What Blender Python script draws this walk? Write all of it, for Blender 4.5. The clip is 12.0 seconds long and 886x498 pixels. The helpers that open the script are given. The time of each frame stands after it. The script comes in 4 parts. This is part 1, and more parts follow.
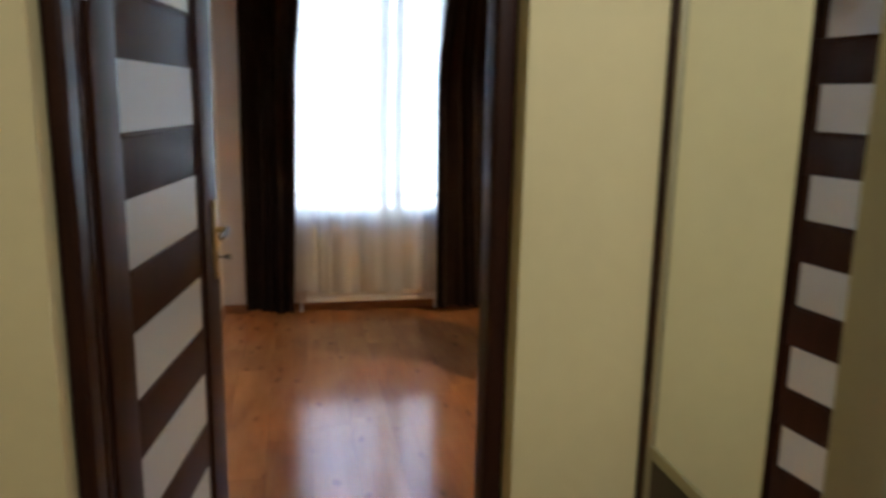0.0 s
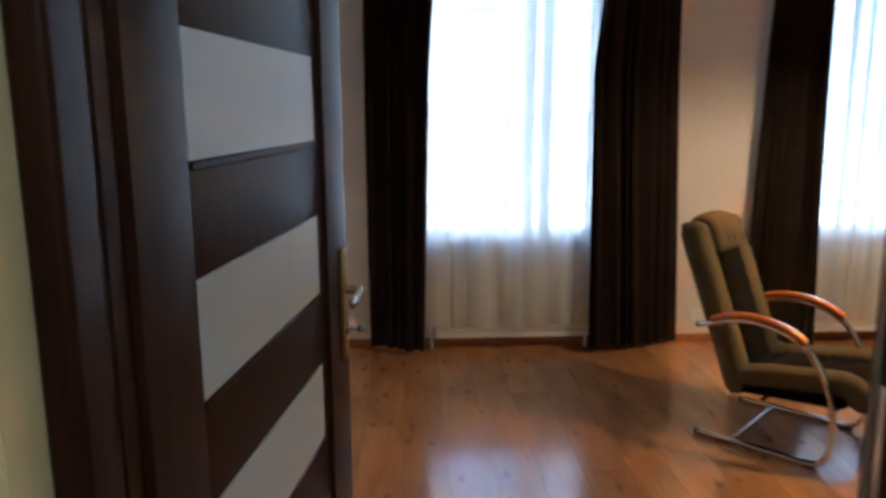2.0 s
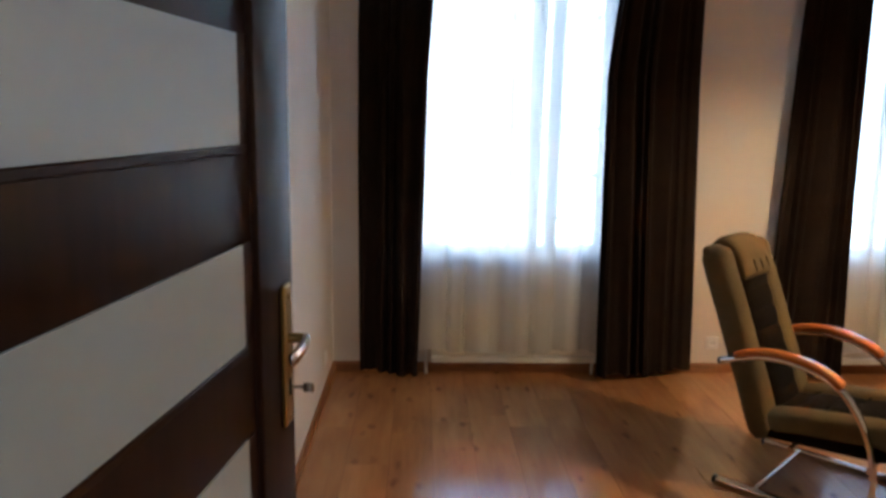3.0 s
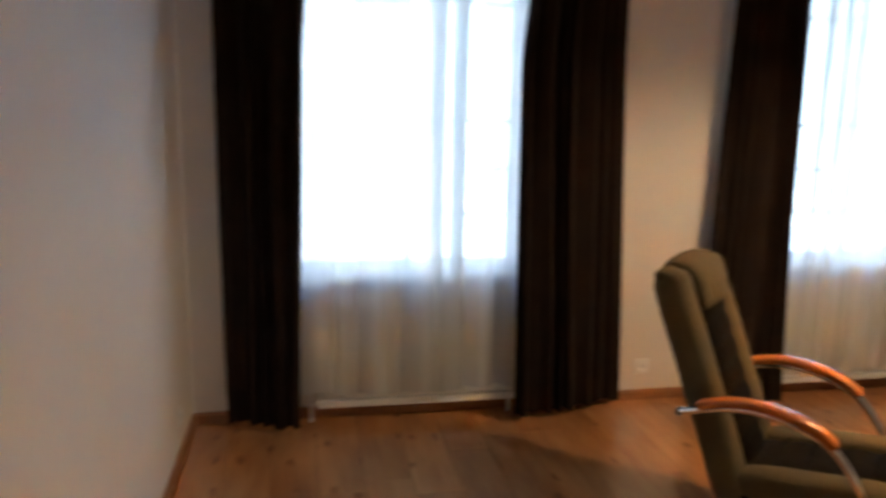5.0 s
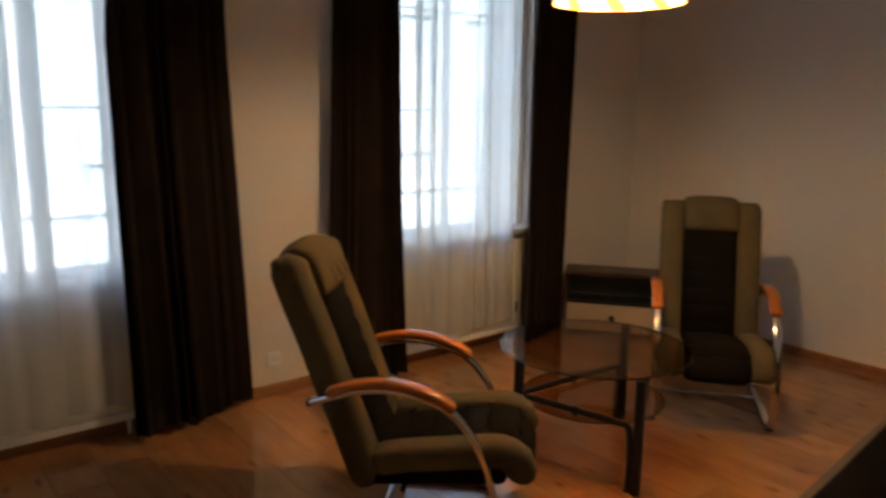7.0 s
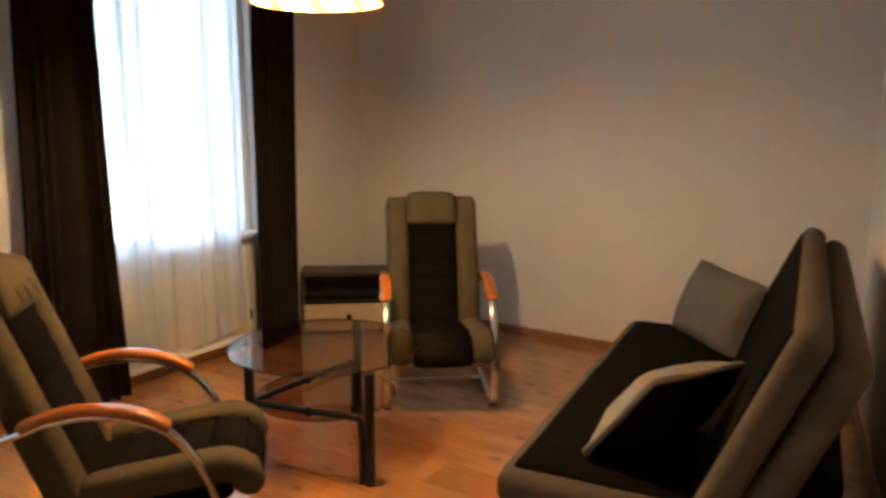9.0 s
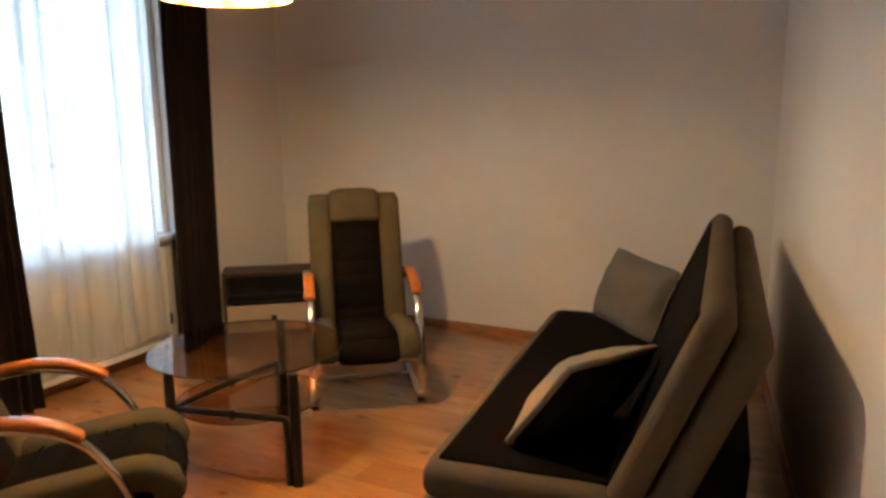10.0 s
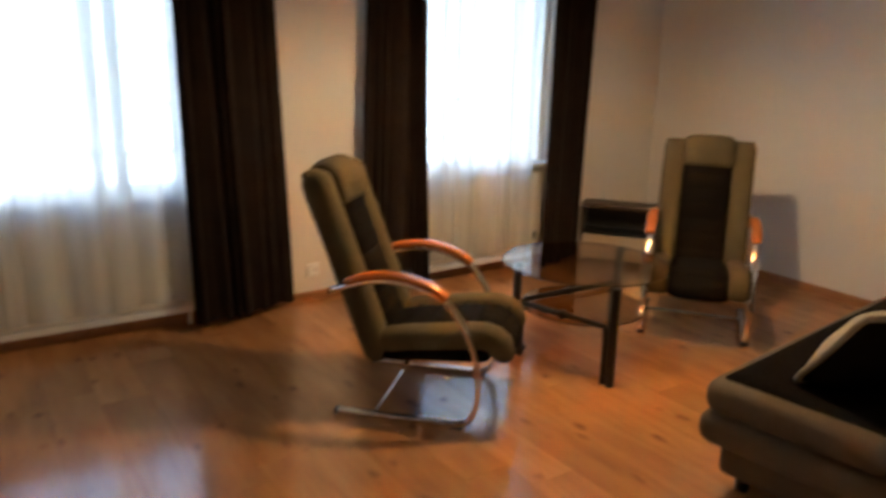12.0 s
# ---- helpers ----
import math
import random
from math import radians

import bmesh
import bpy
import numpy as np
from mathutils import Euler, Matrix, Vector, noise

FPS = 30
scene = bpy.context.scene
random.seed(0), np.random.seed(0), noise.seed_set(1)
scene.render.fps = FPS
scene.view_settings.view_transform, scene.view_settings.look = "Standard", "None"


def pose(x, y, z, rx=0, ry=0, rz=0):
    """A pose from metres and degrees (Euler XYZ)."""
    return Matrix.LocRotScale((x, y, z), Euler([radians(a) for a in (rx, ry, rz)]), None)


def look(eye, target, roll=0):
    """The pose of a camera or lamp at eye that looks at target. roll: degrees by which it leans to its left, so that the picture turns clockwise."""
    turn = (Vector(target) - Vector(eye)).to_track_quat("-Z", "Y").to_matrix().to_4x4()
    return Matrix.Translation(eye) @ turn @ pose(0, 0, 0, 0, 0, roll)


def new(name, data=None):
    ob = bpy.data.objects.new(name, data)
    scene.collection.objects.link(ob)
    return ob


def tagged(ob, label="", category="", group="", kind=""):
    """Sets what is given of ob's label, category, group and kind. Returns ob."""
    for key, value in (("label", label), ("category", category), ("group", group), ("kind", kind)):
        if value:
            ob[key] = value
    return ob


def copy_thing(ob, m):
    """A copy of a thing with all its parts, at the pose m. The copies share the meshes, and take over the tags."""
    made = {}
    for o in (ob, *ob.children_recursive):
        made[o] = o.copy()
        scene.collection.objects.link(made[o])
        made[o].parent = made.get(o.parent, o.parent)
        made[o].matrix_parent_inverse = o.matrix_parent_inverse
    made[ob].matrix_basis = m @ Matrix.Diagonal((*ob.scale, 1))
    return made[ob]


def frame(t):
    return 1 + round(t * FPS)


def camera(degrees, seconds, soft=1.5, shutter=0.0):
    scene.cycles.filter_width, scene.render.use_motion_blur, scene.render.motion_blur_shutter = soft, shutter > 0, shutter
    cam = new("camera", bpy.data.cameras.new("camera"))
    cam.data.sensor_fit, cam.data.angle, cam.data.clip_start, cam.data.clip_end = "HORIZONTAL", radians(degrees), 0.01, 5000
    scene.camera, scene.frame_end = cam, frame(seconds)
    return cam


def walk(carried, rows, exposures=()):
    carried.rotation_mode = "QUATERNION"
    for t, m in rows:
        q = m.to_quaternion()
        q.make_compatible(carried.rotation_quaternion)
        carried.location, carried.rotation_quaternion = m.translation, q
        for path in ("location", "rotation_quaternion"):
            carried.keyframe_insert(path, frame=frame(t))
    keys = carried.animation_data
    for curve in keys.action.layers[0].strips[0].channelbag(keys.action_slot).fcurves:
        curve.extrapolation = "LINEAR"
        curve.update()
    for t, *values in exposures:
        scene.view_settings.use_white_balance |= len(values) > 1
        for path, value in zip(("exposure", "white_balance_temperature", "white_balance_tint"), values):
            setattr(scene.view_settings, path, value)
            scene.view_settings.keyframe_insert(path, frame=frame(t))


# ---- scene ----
cam = camera(61.0, 12.0, soft=3.0, shutter=0.5)
PATH = [
    (0, (0.394, -0.706, 1.559), (0.773, 1.218, 1.168), 1.1),
    (0.5, (0.398, -0.547, 1.557), (0.549, 1.407, 1.156), 2.5),
    (1, (0.34, -0.315, 1.544), (0.5, 1.637, 1.139), 1.5),
    (1.5, (0.29, -0.13, 1.539), (0.503, 1.81, 1.105), -0.8),
    (2, (0.296, 0.077, 1.538), (0.377, 2.04, 1.166), -0.3),
    (2.5, (0.334, 0.255, 1.543), (0.293, 2.22, 1.172), 0.2),
    (3, (0.367, 0.434, 1.523), (0.43, 2.402, 1.172), 0.9),
    (3.2, (0.354, 0.54, 1.522), (0.437, 2.515, 1.222), 1.5),
    (4.8, (0.343, 1.142, 1.506), (0.546, 3.097, 1.138), 1.2),
    (5, (0.412, 1.209, 1.518), (0.766, 3.143, 1.151), 0.9),
    (5.5, (0.425, 1.317, 1.52), (1.092, 3.172, 1.182), 1.2),
    (6, (0.464, 1.349, 1.497), (1.327, 3.12, 1.149), 1.3),
    (6.5, (0.512, 1.351, 1.478), (1.58, 3.004, 1.125), 1.1),
    (7, (0.539, 1.328, 1.486), (1.753, 2.873, 1.112), 0.7),
    (7.2, (0.542, 1.337, 1.496), (1.827, 2.82, 1.107), -0.4),
    (8.8, (0.611, 1.255, 1.474), (2.236, 2.365, 1.118), 0.4),
    (9, (0.623, 1.239, 1.47), (2.276, 2.305, 1.112), 0.2),
    (9.5, (0.637, 1.217, 1.472), (2.357, 2.17, 1.108), 0.0),
    (10, (0.635, 1.206, 1.467), (2.38, 2.111, 1.098), -0.6),
    (10.5, (0.631, 1.169, 1.458), (2.284, 2.226, 1.065), -0.0),
    (11, (0.616, 1.051, 1.464), (2.058, 2.374, 1.051), 0.6),
    (11.5, (0.548, 0.958, 1.455), (1.861, 2.413, 1.058), 0.5),
    (12, (0.409, 0.782, 1.471), (1.482, 2.39, 0.959), 1.4),
]
walk(cam, [(t, look(eye, target, roll)) for t, eye, target, roll in PATH],
     [(0.0, 3.28, 6050, 10), (0.8, 3.26, 5800, 9), (1.6, 3.22, 5350, 7), (2.5, 3.05, 5500, 7), (3.0, 3.15, 5600, 7), (4.8, 3.1, 5700, 7), (5.6, 2.48, 6050, 9), (6.6, 2.22, 6400, 10),
      (9.0, 3.22, 6080, 5), (10.3, 3.18, 6080, 5), (11.0, 3.02, 6080, 5), (12.0, 3.18, 6000, 6)])

# ---- light ----
world = bpy.data.worlds.new("sky")
scene.world = world
world.use_nodes = True
wn, wl = world.node_tree.nodes, world.node_tree.links
sky = wn.new("ShaderNodeTexSky")
sky.sky_type = 'NISHITA'
sky.sun_disc = False
sky.sun_elevation, sky.sun_rotation = radians(48), radians(200)
wn["Background"].inputs["Strength"].default_value = 0.15
wl.new(sky.outputs["Color"], wn["Background"].inputs["Color"])
sun_data = bpy.data.lights.new("sun", 'SUN')
sun_data.energy, sun_data.angle, sun_data.color = 3.2, radians(0.6), (1.0, 0.97, 0.93)
sun = new("sun", sun_data)
sun.matrix_world = look((0, 0, 20), (math.sin(radians(200)) * -14, math.cos(radians(200)) * -14, 4))


def point_lamp(name, place, watts, colour, radius):
    data = bpy.data.lights.new(name, 'POINT')
    data.energy, data.color, data.shadow_soft_size = watts, colour, radius
    ob = new(name, data)
    ob.location = place
    return ob


point_lamp("pendant_bulb", (2.665, 3.078, 1.890), 8.3, (1.0, 0.68, 0.37), 0.05)
point_lamp("hall_bulb", (0.92, -0.85, 2.42), 3.3, (1.0, 0.985, 0.95), 0.07)


# ---- materials ----
def material(name, colour, rough=0.5, metal=0.0, vary=0.12, scale=6.0, bump=0.0, bump_scale=80.0, spec=0.5, stretch=(1, 1, 1), random_piece=0.0, coat=0.0):
    m = bpy.data.materials.new(name)
    m.use_nodes = True
    n, l = m.node_tree.nodes, m.node_tree.links
    b = n["Principled BSDF"]
    b.inputs["Roughness"].default_value = rough
    b.inputs["Metallic"].default_value = metal
    b.inputs["Specular IOR Level"].default_value = spec
    b.inputs["Coat Weight"].default_value = coat
    tex = n.new("ShaderNodeTexCoord")
    mp = n.new("ShaderNodeMapping")
    mp.inputs["Scale"].default_value = stretch
    l.new(tex.outputs["Object"], mp.inputs["Vector"])
    big, fine = n.new("ShaderNodeTexNoise"), n.new("ShaderNodeTexNoise")
    big.inputs["Scale"].default_value, big.inputs["Detail"].default_value = scale, 4
    fine.inputs["Scale"].default_value, fine.inputs["Detail"].default_value = scale * 14, 3
    l.new(mp.outputs["Vector"], big.inputs["Vector"])
    l.new(mp.outputs["Vector"], fine.inputs["Vector"])
    mix = n.new("ShaderNodeMath")
    mix.operation = 'MULTIPLY_ADD'
    mix.inputs[1].default_value = 0.35
    l.new(fine.outputs["Fac"], mix.inputs[0])
    l.new(big.outputs["Fac"], mix.inputs[2])
    ramp = n.new("ShaderNodeValToRGB")
    lo, hi = max(0.0, 1 - vary), 1 + vary
    ramp.color_ramp.elements[0].position, ramp.color_ramp.elements[1].position = 0.42, 0.95
    ramp.color_ramp.elements[0].color = (*[c * lo for c in colour], 1)
    ramp.color_ramp.elements[1].color = (*[min(1, c * hi) for c in colour], 1)
    l.new(mix.outputs[0], ramp.inputs["Fac"])
    out = ramp.outputs["Color"]
    if random_piece:
        info, hsv, ma = n.new("ShaderNodeObjectInfo"), n.new("ShaderNodeHueSaturation"), n.new("ShaderNodeMath")
        ma.operation = 'MULTIPLY_ADD'
        ma.inputs[1].default_value, ma.inputs[2].default_value = random_piece, 1 - random_piece / 2
        l.new(info.outputs["Random"], ma.inputs[0])
        l.new(ma.outputs[0], hsv.inputs["Value"])
        l.new(out, hsv.inputs["Color"])
        out = hsv.outputs["Color"]
    l.new(out, b.inputs["Base Color"])
    if bump:
        bn, bt = n.new("ShaderNodeBump"), n.new("ShaderNodeTexNoise")
        bt.inputs["Scale"].default_value, bt.inputs["Detail"].default_value = bump_scale, 3
        l.new(mp.outputs["Vector"], bt.inputs["Vector"])
        l.new(bt.outputs["Fac"], bn.inputs["Height"])
        bn.inputs["Strength"].default_value, bn.inputs["Distance"].default_value = bump, 0.004
        l.new(bn.outputs["Normal"], b.inputs["Normal"])
    return m


def laminate():
    """Oak laminate: long grain along y, knots and darker flecks, each plank shifted."""
    m = bpy.data.materials.new("oak_laminate")
    m.use_nodes = True
    n, l = m.node_tree.nodes, m.node_tree.links
    b = n["Principled BSDF"]
    tex, info = n.new("ShaderNodeTexCoord"), n.new("ShaderNodeObjectInfo")
    off = n.new("ShaderNodeVectorMath")
    off.operation = 'MULTIPLY_ADD'
    l.new(info.outputs["Random"], off.inputs[0])
    off.inputs[1].default_value = (31.0, 57.0, 3.0)
    l.new(tex.outputs["Object"], off.inputs[2])
    grain = n.new("ShaderNodeMapping")
    grain.inputs["Scale"].default_value = (24, 2.2, 1)
    l.new(off.outputs[0], grain.inputs["Vector"])
    g1 = n.new("ShaderNodeTexNoise")
    g1.inputs["Scale"].default_value, g1.inputs["Detail"].default_value, g1.inputs["Distortion"].default_value = 1.3, 6, 0.8
    l.new(grain.outputs[0], g1.inputs["Vector"])
    soft = n.new("ShaderNodeMapping")
    soft.inputs["Scale"].default_value = (9, 2.4, 1)
    l.new(off.outputs[0], soft.inputs["Vector"])
    g2 = n.new("ShaderNodeTexNoise")
    g2.inputs["Scale"].default_value, g2.inputs["Detail"].default_value = 1.0, 3
    l.new(soft.outputs[0], g2.inputs["Vector"])
    ramp = n.new("ShaderNodeValToRGB")
    e = ramp.color_ramp.elements
    e[0].position, e[0].color = 0.30, (0.285, 0.124, 0.042, 1)
    e[1].position, e[1].color = 0.70, (0.480, 0.226, 0.080, 1)
    mid = e.new(0.50)
    mid.color = (0.395, 0.176, 0.060, 1)
    mixf = n.new("ShaderNodeMath")
    mixf.operation = 'MULTIPLY_ADD'
    mixf.inputs[1].default_value = 0.35
    half = n.new("ShaderNodeMath")
    half.operation = 'MULTIPLY'
    half.inputs[1].default_value = 0.65
    l.new(g1.outputs["Fac"], mixf.inputs[0])
    l.new(g2.outputs["Fac"], half.inputs[0])
    l.new(half.outputs[0], mixf.inputs[2])
    l.new(mixf.outputs[0], ramp.inputs["Fac"])
    # knots and dark flecks
    km = n.new("ShaderNodeMapping")
    km.inputs["Scale"].default_value = (11, 5.2, 1)
    l.new(off.outputs[0], km.inputs["Vector"])
    vor, kr, kn = n.new("ShaderNodeTexVoronoi"), n.new("ShaderNodeMapRange"), n.new("ShaderNodeTexNoise")
    vor.inputs["Scale"].default_value = 0.8
    kn.inputs["Scale"].default_value, kn.inputs["Detail"].default_value = 2.5, 3
    wob = n.new("ShaderNodeVectorMath")
    wob.operation = 'MULTIPLY_ADD'
    wob.inputs[1].default_value = (0.45, 0.45, 0)
    l.new(km.outputs[0], kn.inputs["Vector"])
    l.new(kn.outputs["Color"], wob.inputs[0])
    l.new(km.outputs[0], wob.inputs[2])
    l.new(wob.outputs[0], vor.inputs["Vector"])
    kr.inputs["From Min"].default_value, kr.inputs["From Max"].default_value = 0.05, 0.20
    kr.inputs["To Min"].default_value, kr.inputs["To Max"].default_value = 0.62, 0.0
    l.new(vor.outputs["Distance"], kr.inputs["Value"])
    dk = n.new("ShaderNodeMix")
    dk.data_type = 'RGBA'
    dk.inputs["B"].default_value = (0.085, 0.031, 0.011, 1)
    l.new(kr.outputs[0], dk.inputs["Factor"])
    l.new(ramp.outputs["Color"], dk.inputs["A"])
    hsv, ma = n.new("ShaderNodeHueSaturation"), n.new("ShaderNodeMath")
    ma.operation = 'MULTIPLY_ADD'
    ma.inputs[1].default_value, ma.inputs[2].default_value = 0.30, 0.86
    l.new(info.outputs["Random"], ma.inputs[0])
    l.new(ma.outputs[0], hsv.inputs["Value"])
    l.new(dk.outputs["Result"], hsv.inputs["Color"])
    l.new(hsv.outputs["Color"], b.inputs["Base Color"])
    rr = n.new("ShaderNodeMapRange")
    rr.inputs["To Min"].default_value, rr.inputs["To Max"].default_value = 0.12, 0.18
    l.new(g2.outputs["Fac"], rr.inputs["Value"])
    l.new(rr.outputs[0], b.inputs["Roughness"])
    b.inputs["Specular IOR Level"].default_value = 1.0
    b.inputs["IOR"].default_value = 1.58
    b.inputs["Coat Weight"].default_value, b.inputs["Coat Roughness"].default_value = 0.2, 0.42
    bn = n.new("ShaderNodeBump")
    bn.inputs["Strength"].default_value, bn.inputs["Distance"].default_value = 0.05, 0.001
    l.new(g1.outputs["Fac"], bn.inputs["Height"])
    l.new(bn.outputs["Normal"], b.inputs["Normal"])
    return m


def sheer_cloth():
    m = bpy.data.materials.new("sheer_voile")
    m.use_nodes = True
    n, l = m.node_tree.nodes, m.node_tree.links
    n.remove(n["Principled BSDF"])
    tr, tl_, df = n.new("ShaderNodeBsdfTransparent"), n.new("ShaderNodeBsdfTranslucent"), n.new("ShaderNodeBsdfDiffuse")
    tr.inputs["Color"].default_value = (1, 1, 1, 1)
    tl_.inputs["Color"].default_value = (0.91, 0.93, 0.92, 1)
    df.inputs["Color"].default_value = (0.74, 0.73, 0.70, 1)
    a, c = n.new("ShaderNodeMixShader"), n.new("ShaderNodeMixShader")
    a.inputs[0].default_value = 0.40
    l.new(tl_.outputs[0], a.inputs[1])
    l.new(df.outputs[0], a.inputs[2])
    tex, wv = n.new("ShaderNodeTexCoord"), n.new("ShaderNodeTexNoise")
    wv.inputs["Scale"].default_value = 260
    l.new(tex.outputs["Object"], wv.inputs["Vector"])
    mr = n.new("ShaderNodeMapRange")
    mr.inputs["To Min"].default_value, mr.inputs["To Max"].default_value = 0.74, 0.84
    l.new(wv.outputs["Fac"], mr.inputs["Value"])
    # the gathers of the cloth: denser and thinner upright bands
    gm, gn, gr, ad = n.new("ShaderNodeMapping"), n.new("ShaderNodeTexNoise"), n.new("ShaderNodeMapRange"), n.new("ShaderNodeMath")
    gm.inputs["Scale"].default_value = (7.5, 1, 0.16)
    l.new(tex.outputs["Object"], gm.inputs["Vector"])
    gn.inputs["Scale"].default_value, gn.inputs["Detail"].default_value, gn.inputs["Distortion"].default_value = 1.0, 1.5, 0.2
    l.new(gm.outputs[0], gn.inputs["Vector"])
    gr.inputs["From Min"].default_value, gr.inputs["From Max"].default_value = 0.34, 0.66
    gr.inputs["To Min"].default_value, gr.inputs["To Max"].default_value = -0.20, 0.13
    l.new(gn.outputs["Fac"], gr.inputs["Value"])
    ad.operation = 'ADD'
    l.new(mr.outputs[0], ad.inputs[0])
    l.new(gr.outputs[0], ad.inputs[1])
    l.new(ad.outputs[0], c.inputs[0])
    l.new(tr.outputs[0], c.inputs[1])
    l.new(a.outputs[0], c.inputs[2])
    l.new(c.outputs[0], n["Material Output"].inputs["Surface"])
    return m


def thin_glass(name, tint):
    m = bpy.data.materials.new(name)
    m.use_nodes = True
    n, l = m.node_tree.nodes, m.node_tree.links
    n.remove(n["Principled BSDF"])
    tr, gl, mx = n.new("ShaderNodeBsdfTransparent"), n.new("ShaderNodeBsdfGlossy"), n.new("ShaderNodeMixShader")
    tr.inputs["Color"].default_value = (*tint, 1)
    gl.inputs["Roughness"].default_value = 0.01
    lw, pw, fr = n.new("ShaderNodeLayerWeight"), n.new("ShaderNodeMath"), n.new("ShaderNodeMath")
    lw.inputs["Blend"].default_value = 0.5
    pw.operation, fr.operation = 'POWER', 'MULTIPLY_ADD'
    pw.inputs[1].default_value = 4.0
    fr.inputs[1].default_value, fr.inputs[2].default_value = 0.62, 0.03
    l.new(lw.outputs["Facing"], pw.inputs[0])
    l.new(pw.outputs[0], fr.inputs[0])
    l.new(fr.outputs[0], mx.inputs[0])
    l.new(tr.outputs[0], mx.inputs[1])
    l.new(gl.outputs[0], mx.inputs[2])
    l.new(mx.outputs[0], n["Material Output"].inputs["Surface"])
    return m


M_WALL = material("cream_paint", (0.71, 0.65, 0.575), 0.75, vary=0.04, scale=1.6, bump=0.06, bump_scale=160)
M_HALL = material("yellow_paint", (0.74, 0.65, 0.355), 0.7, vary=0.05, scale=1.6, bump=0.06, bump_scale=160)
M_CEIL = material("white_ceiling_paint", (0.78, 0.77, 0.74), 0.85, vary=0.03, scale=1.2)
M_FLOOR = laminate()
M_SUB = material("underlay", (0.05, 0.025, 0.012), 0.8)
M_SKIRT = material("oak_skirting_foil", (0.30, 0.125, 0.042), 0.4, vary=0.25, scale=3, stretch=(3, 3, 14))
M_WENGE = material("wenge_veneer", (0.0270, 0.0098, 0.0052), 0.42, vary=0.4, scale=4, stretch=(12, 12, 1.2), bump=0.05, bump_scale=40, spec=0.14)
M_FROST = material("frosted_glass", (0.46, 0.51, 0.52), 0.35, vary=0.03, scale=2)
M_BRASS = material("brushed_brass", (0.55, 0.40, 0.16), 0.3, metal=1.0, vary=0.1)
M_STEEL = material("satin_nickel", (0.62, 0.63, 0.65), 0.22, metal=1.0, vary=0.06)
M_CHROME = material("chrome", (0.74, 0.73, 0.72), 0.12, metal=1.0, vary=0.05)
M_DRAPE = material("dark_brown_drape_cloth", (0.0150, 0.0084, 0.0056), 0.85, vary=0.25, scale=9, bump=0.25, bump_scale=420, spec=0.15)
M_SHEER = sheer_cloth()
M_WHITE = material("white_lacquer", (0.80, 0.80, 0.78), 0.35, vary=0.03, scale=2)
M_RAD = material("radiator_enamel", (0.78, 0.76, 0.70), 0.35, vary=0.03, scale=2)
M_BEIGE = material("olive_beige_upholstery", (0.100, 0.077, 0.042), 0.95, vary=0.16, scale=7, bump=0.35, bump_scale=330, spec=0.08)
M_DARK = material("dark_brown_upholstery", (0.0056, 0.0041, 0.0031), 0.95, vary=0.25, scale=9, bump=0.35, bump_scale=330, spec=0.05)
M_QUILT = material("dark_brown_quilted_cloth", (0.0080, 0.0060, 0.0044), 0.95, vary=0.25, scale=9, bump=0.35, bump_scale=330, spec=0.06)
M_SOFA = material("brown_beige_sofa_cloth", (0.122, 0.090, 0.058), 0.95, vary=0.14, scale=7, bump=0.35, bump_scale=330, spec=0.08)
M_GREY = material("grey_brown_cushion_cloth", (0.120, 0.103, 0.083), 0.9, vary=0.1, scale=8, bump=0.3, bump_scale=300, spec=0.2)
M_CREAM = material("cream_cushion_cloth", (0.29, 0.24, 0.175), 0.9, vary=0.1, scale=8, bump=0.3, bump_scale=300, spec=0.2)
M_ARM = material("cherry_lacquered_wood", (0.42, 0.125, 0.022), 0.22, vary=0.25, scale=5, stretch=(2, 14, 14), coat=0.4)
M_BLACK = material("black_steel", (0.012, 0.011, 0.011), 0.3, vary=0.1)
M_SMOKE = thin_glass("smoked_glass", (0.80, 0.69, 0.56))
M_RIM = material("smoked_glass_edge", (0.05, 0.04, 0.03), 0.1)
M_PANE = thin_glass("window_glass", (0.96, 0.98, 0.98))
M_MIRROR = material("mirror_silver", (0.86, 0.88, 0.86), 0.01, metal=1.0, vary=0.0)
M_ALU = material("champagne_aluminium", (0.50, 0.46, 0.30), 0.5, metal=0.7, vary=0.05)
M_BOARD = material("dark_board", (0.035, 0.018, 0.011), 0.45, vary=0.3, scale=4, stretch=(10, 10, 1))
M_TV = material("dark_walnut_board", (0.048, 0.024, 0.014), 0.4, vary=0.3, scale=4, stretch=(1, 10, 10))
M_BLACKBOARD = material("black_board", (0.010, 0.009, 0.008), 0.5)
M_DRAWER = material("cream_board", (0.55, 0.42, 0.27), 0.4, vary=0.06, scale=3)
M_PLASTIC = material("white_plastic", (0.78, 0.77, 0.74), 0.35, vary=0.02)
M_FACADE = material("pale_pink_render", (0.72, 0.70, 0.70), 0.9, vary=0.1, scale=0.4)
M_FACADE2 = material("grey_blue_render", (0.56, 0.66, 0.72), 0.9, vary=0.1, scale=0.4)
M_ASPHALT = material("asphalt", (0.05, 0.05, 0.052), 0.9, vary=0.2)
M_ROOF = material("clay_roof", (0.20, 0.09, 0.06), 0.8)


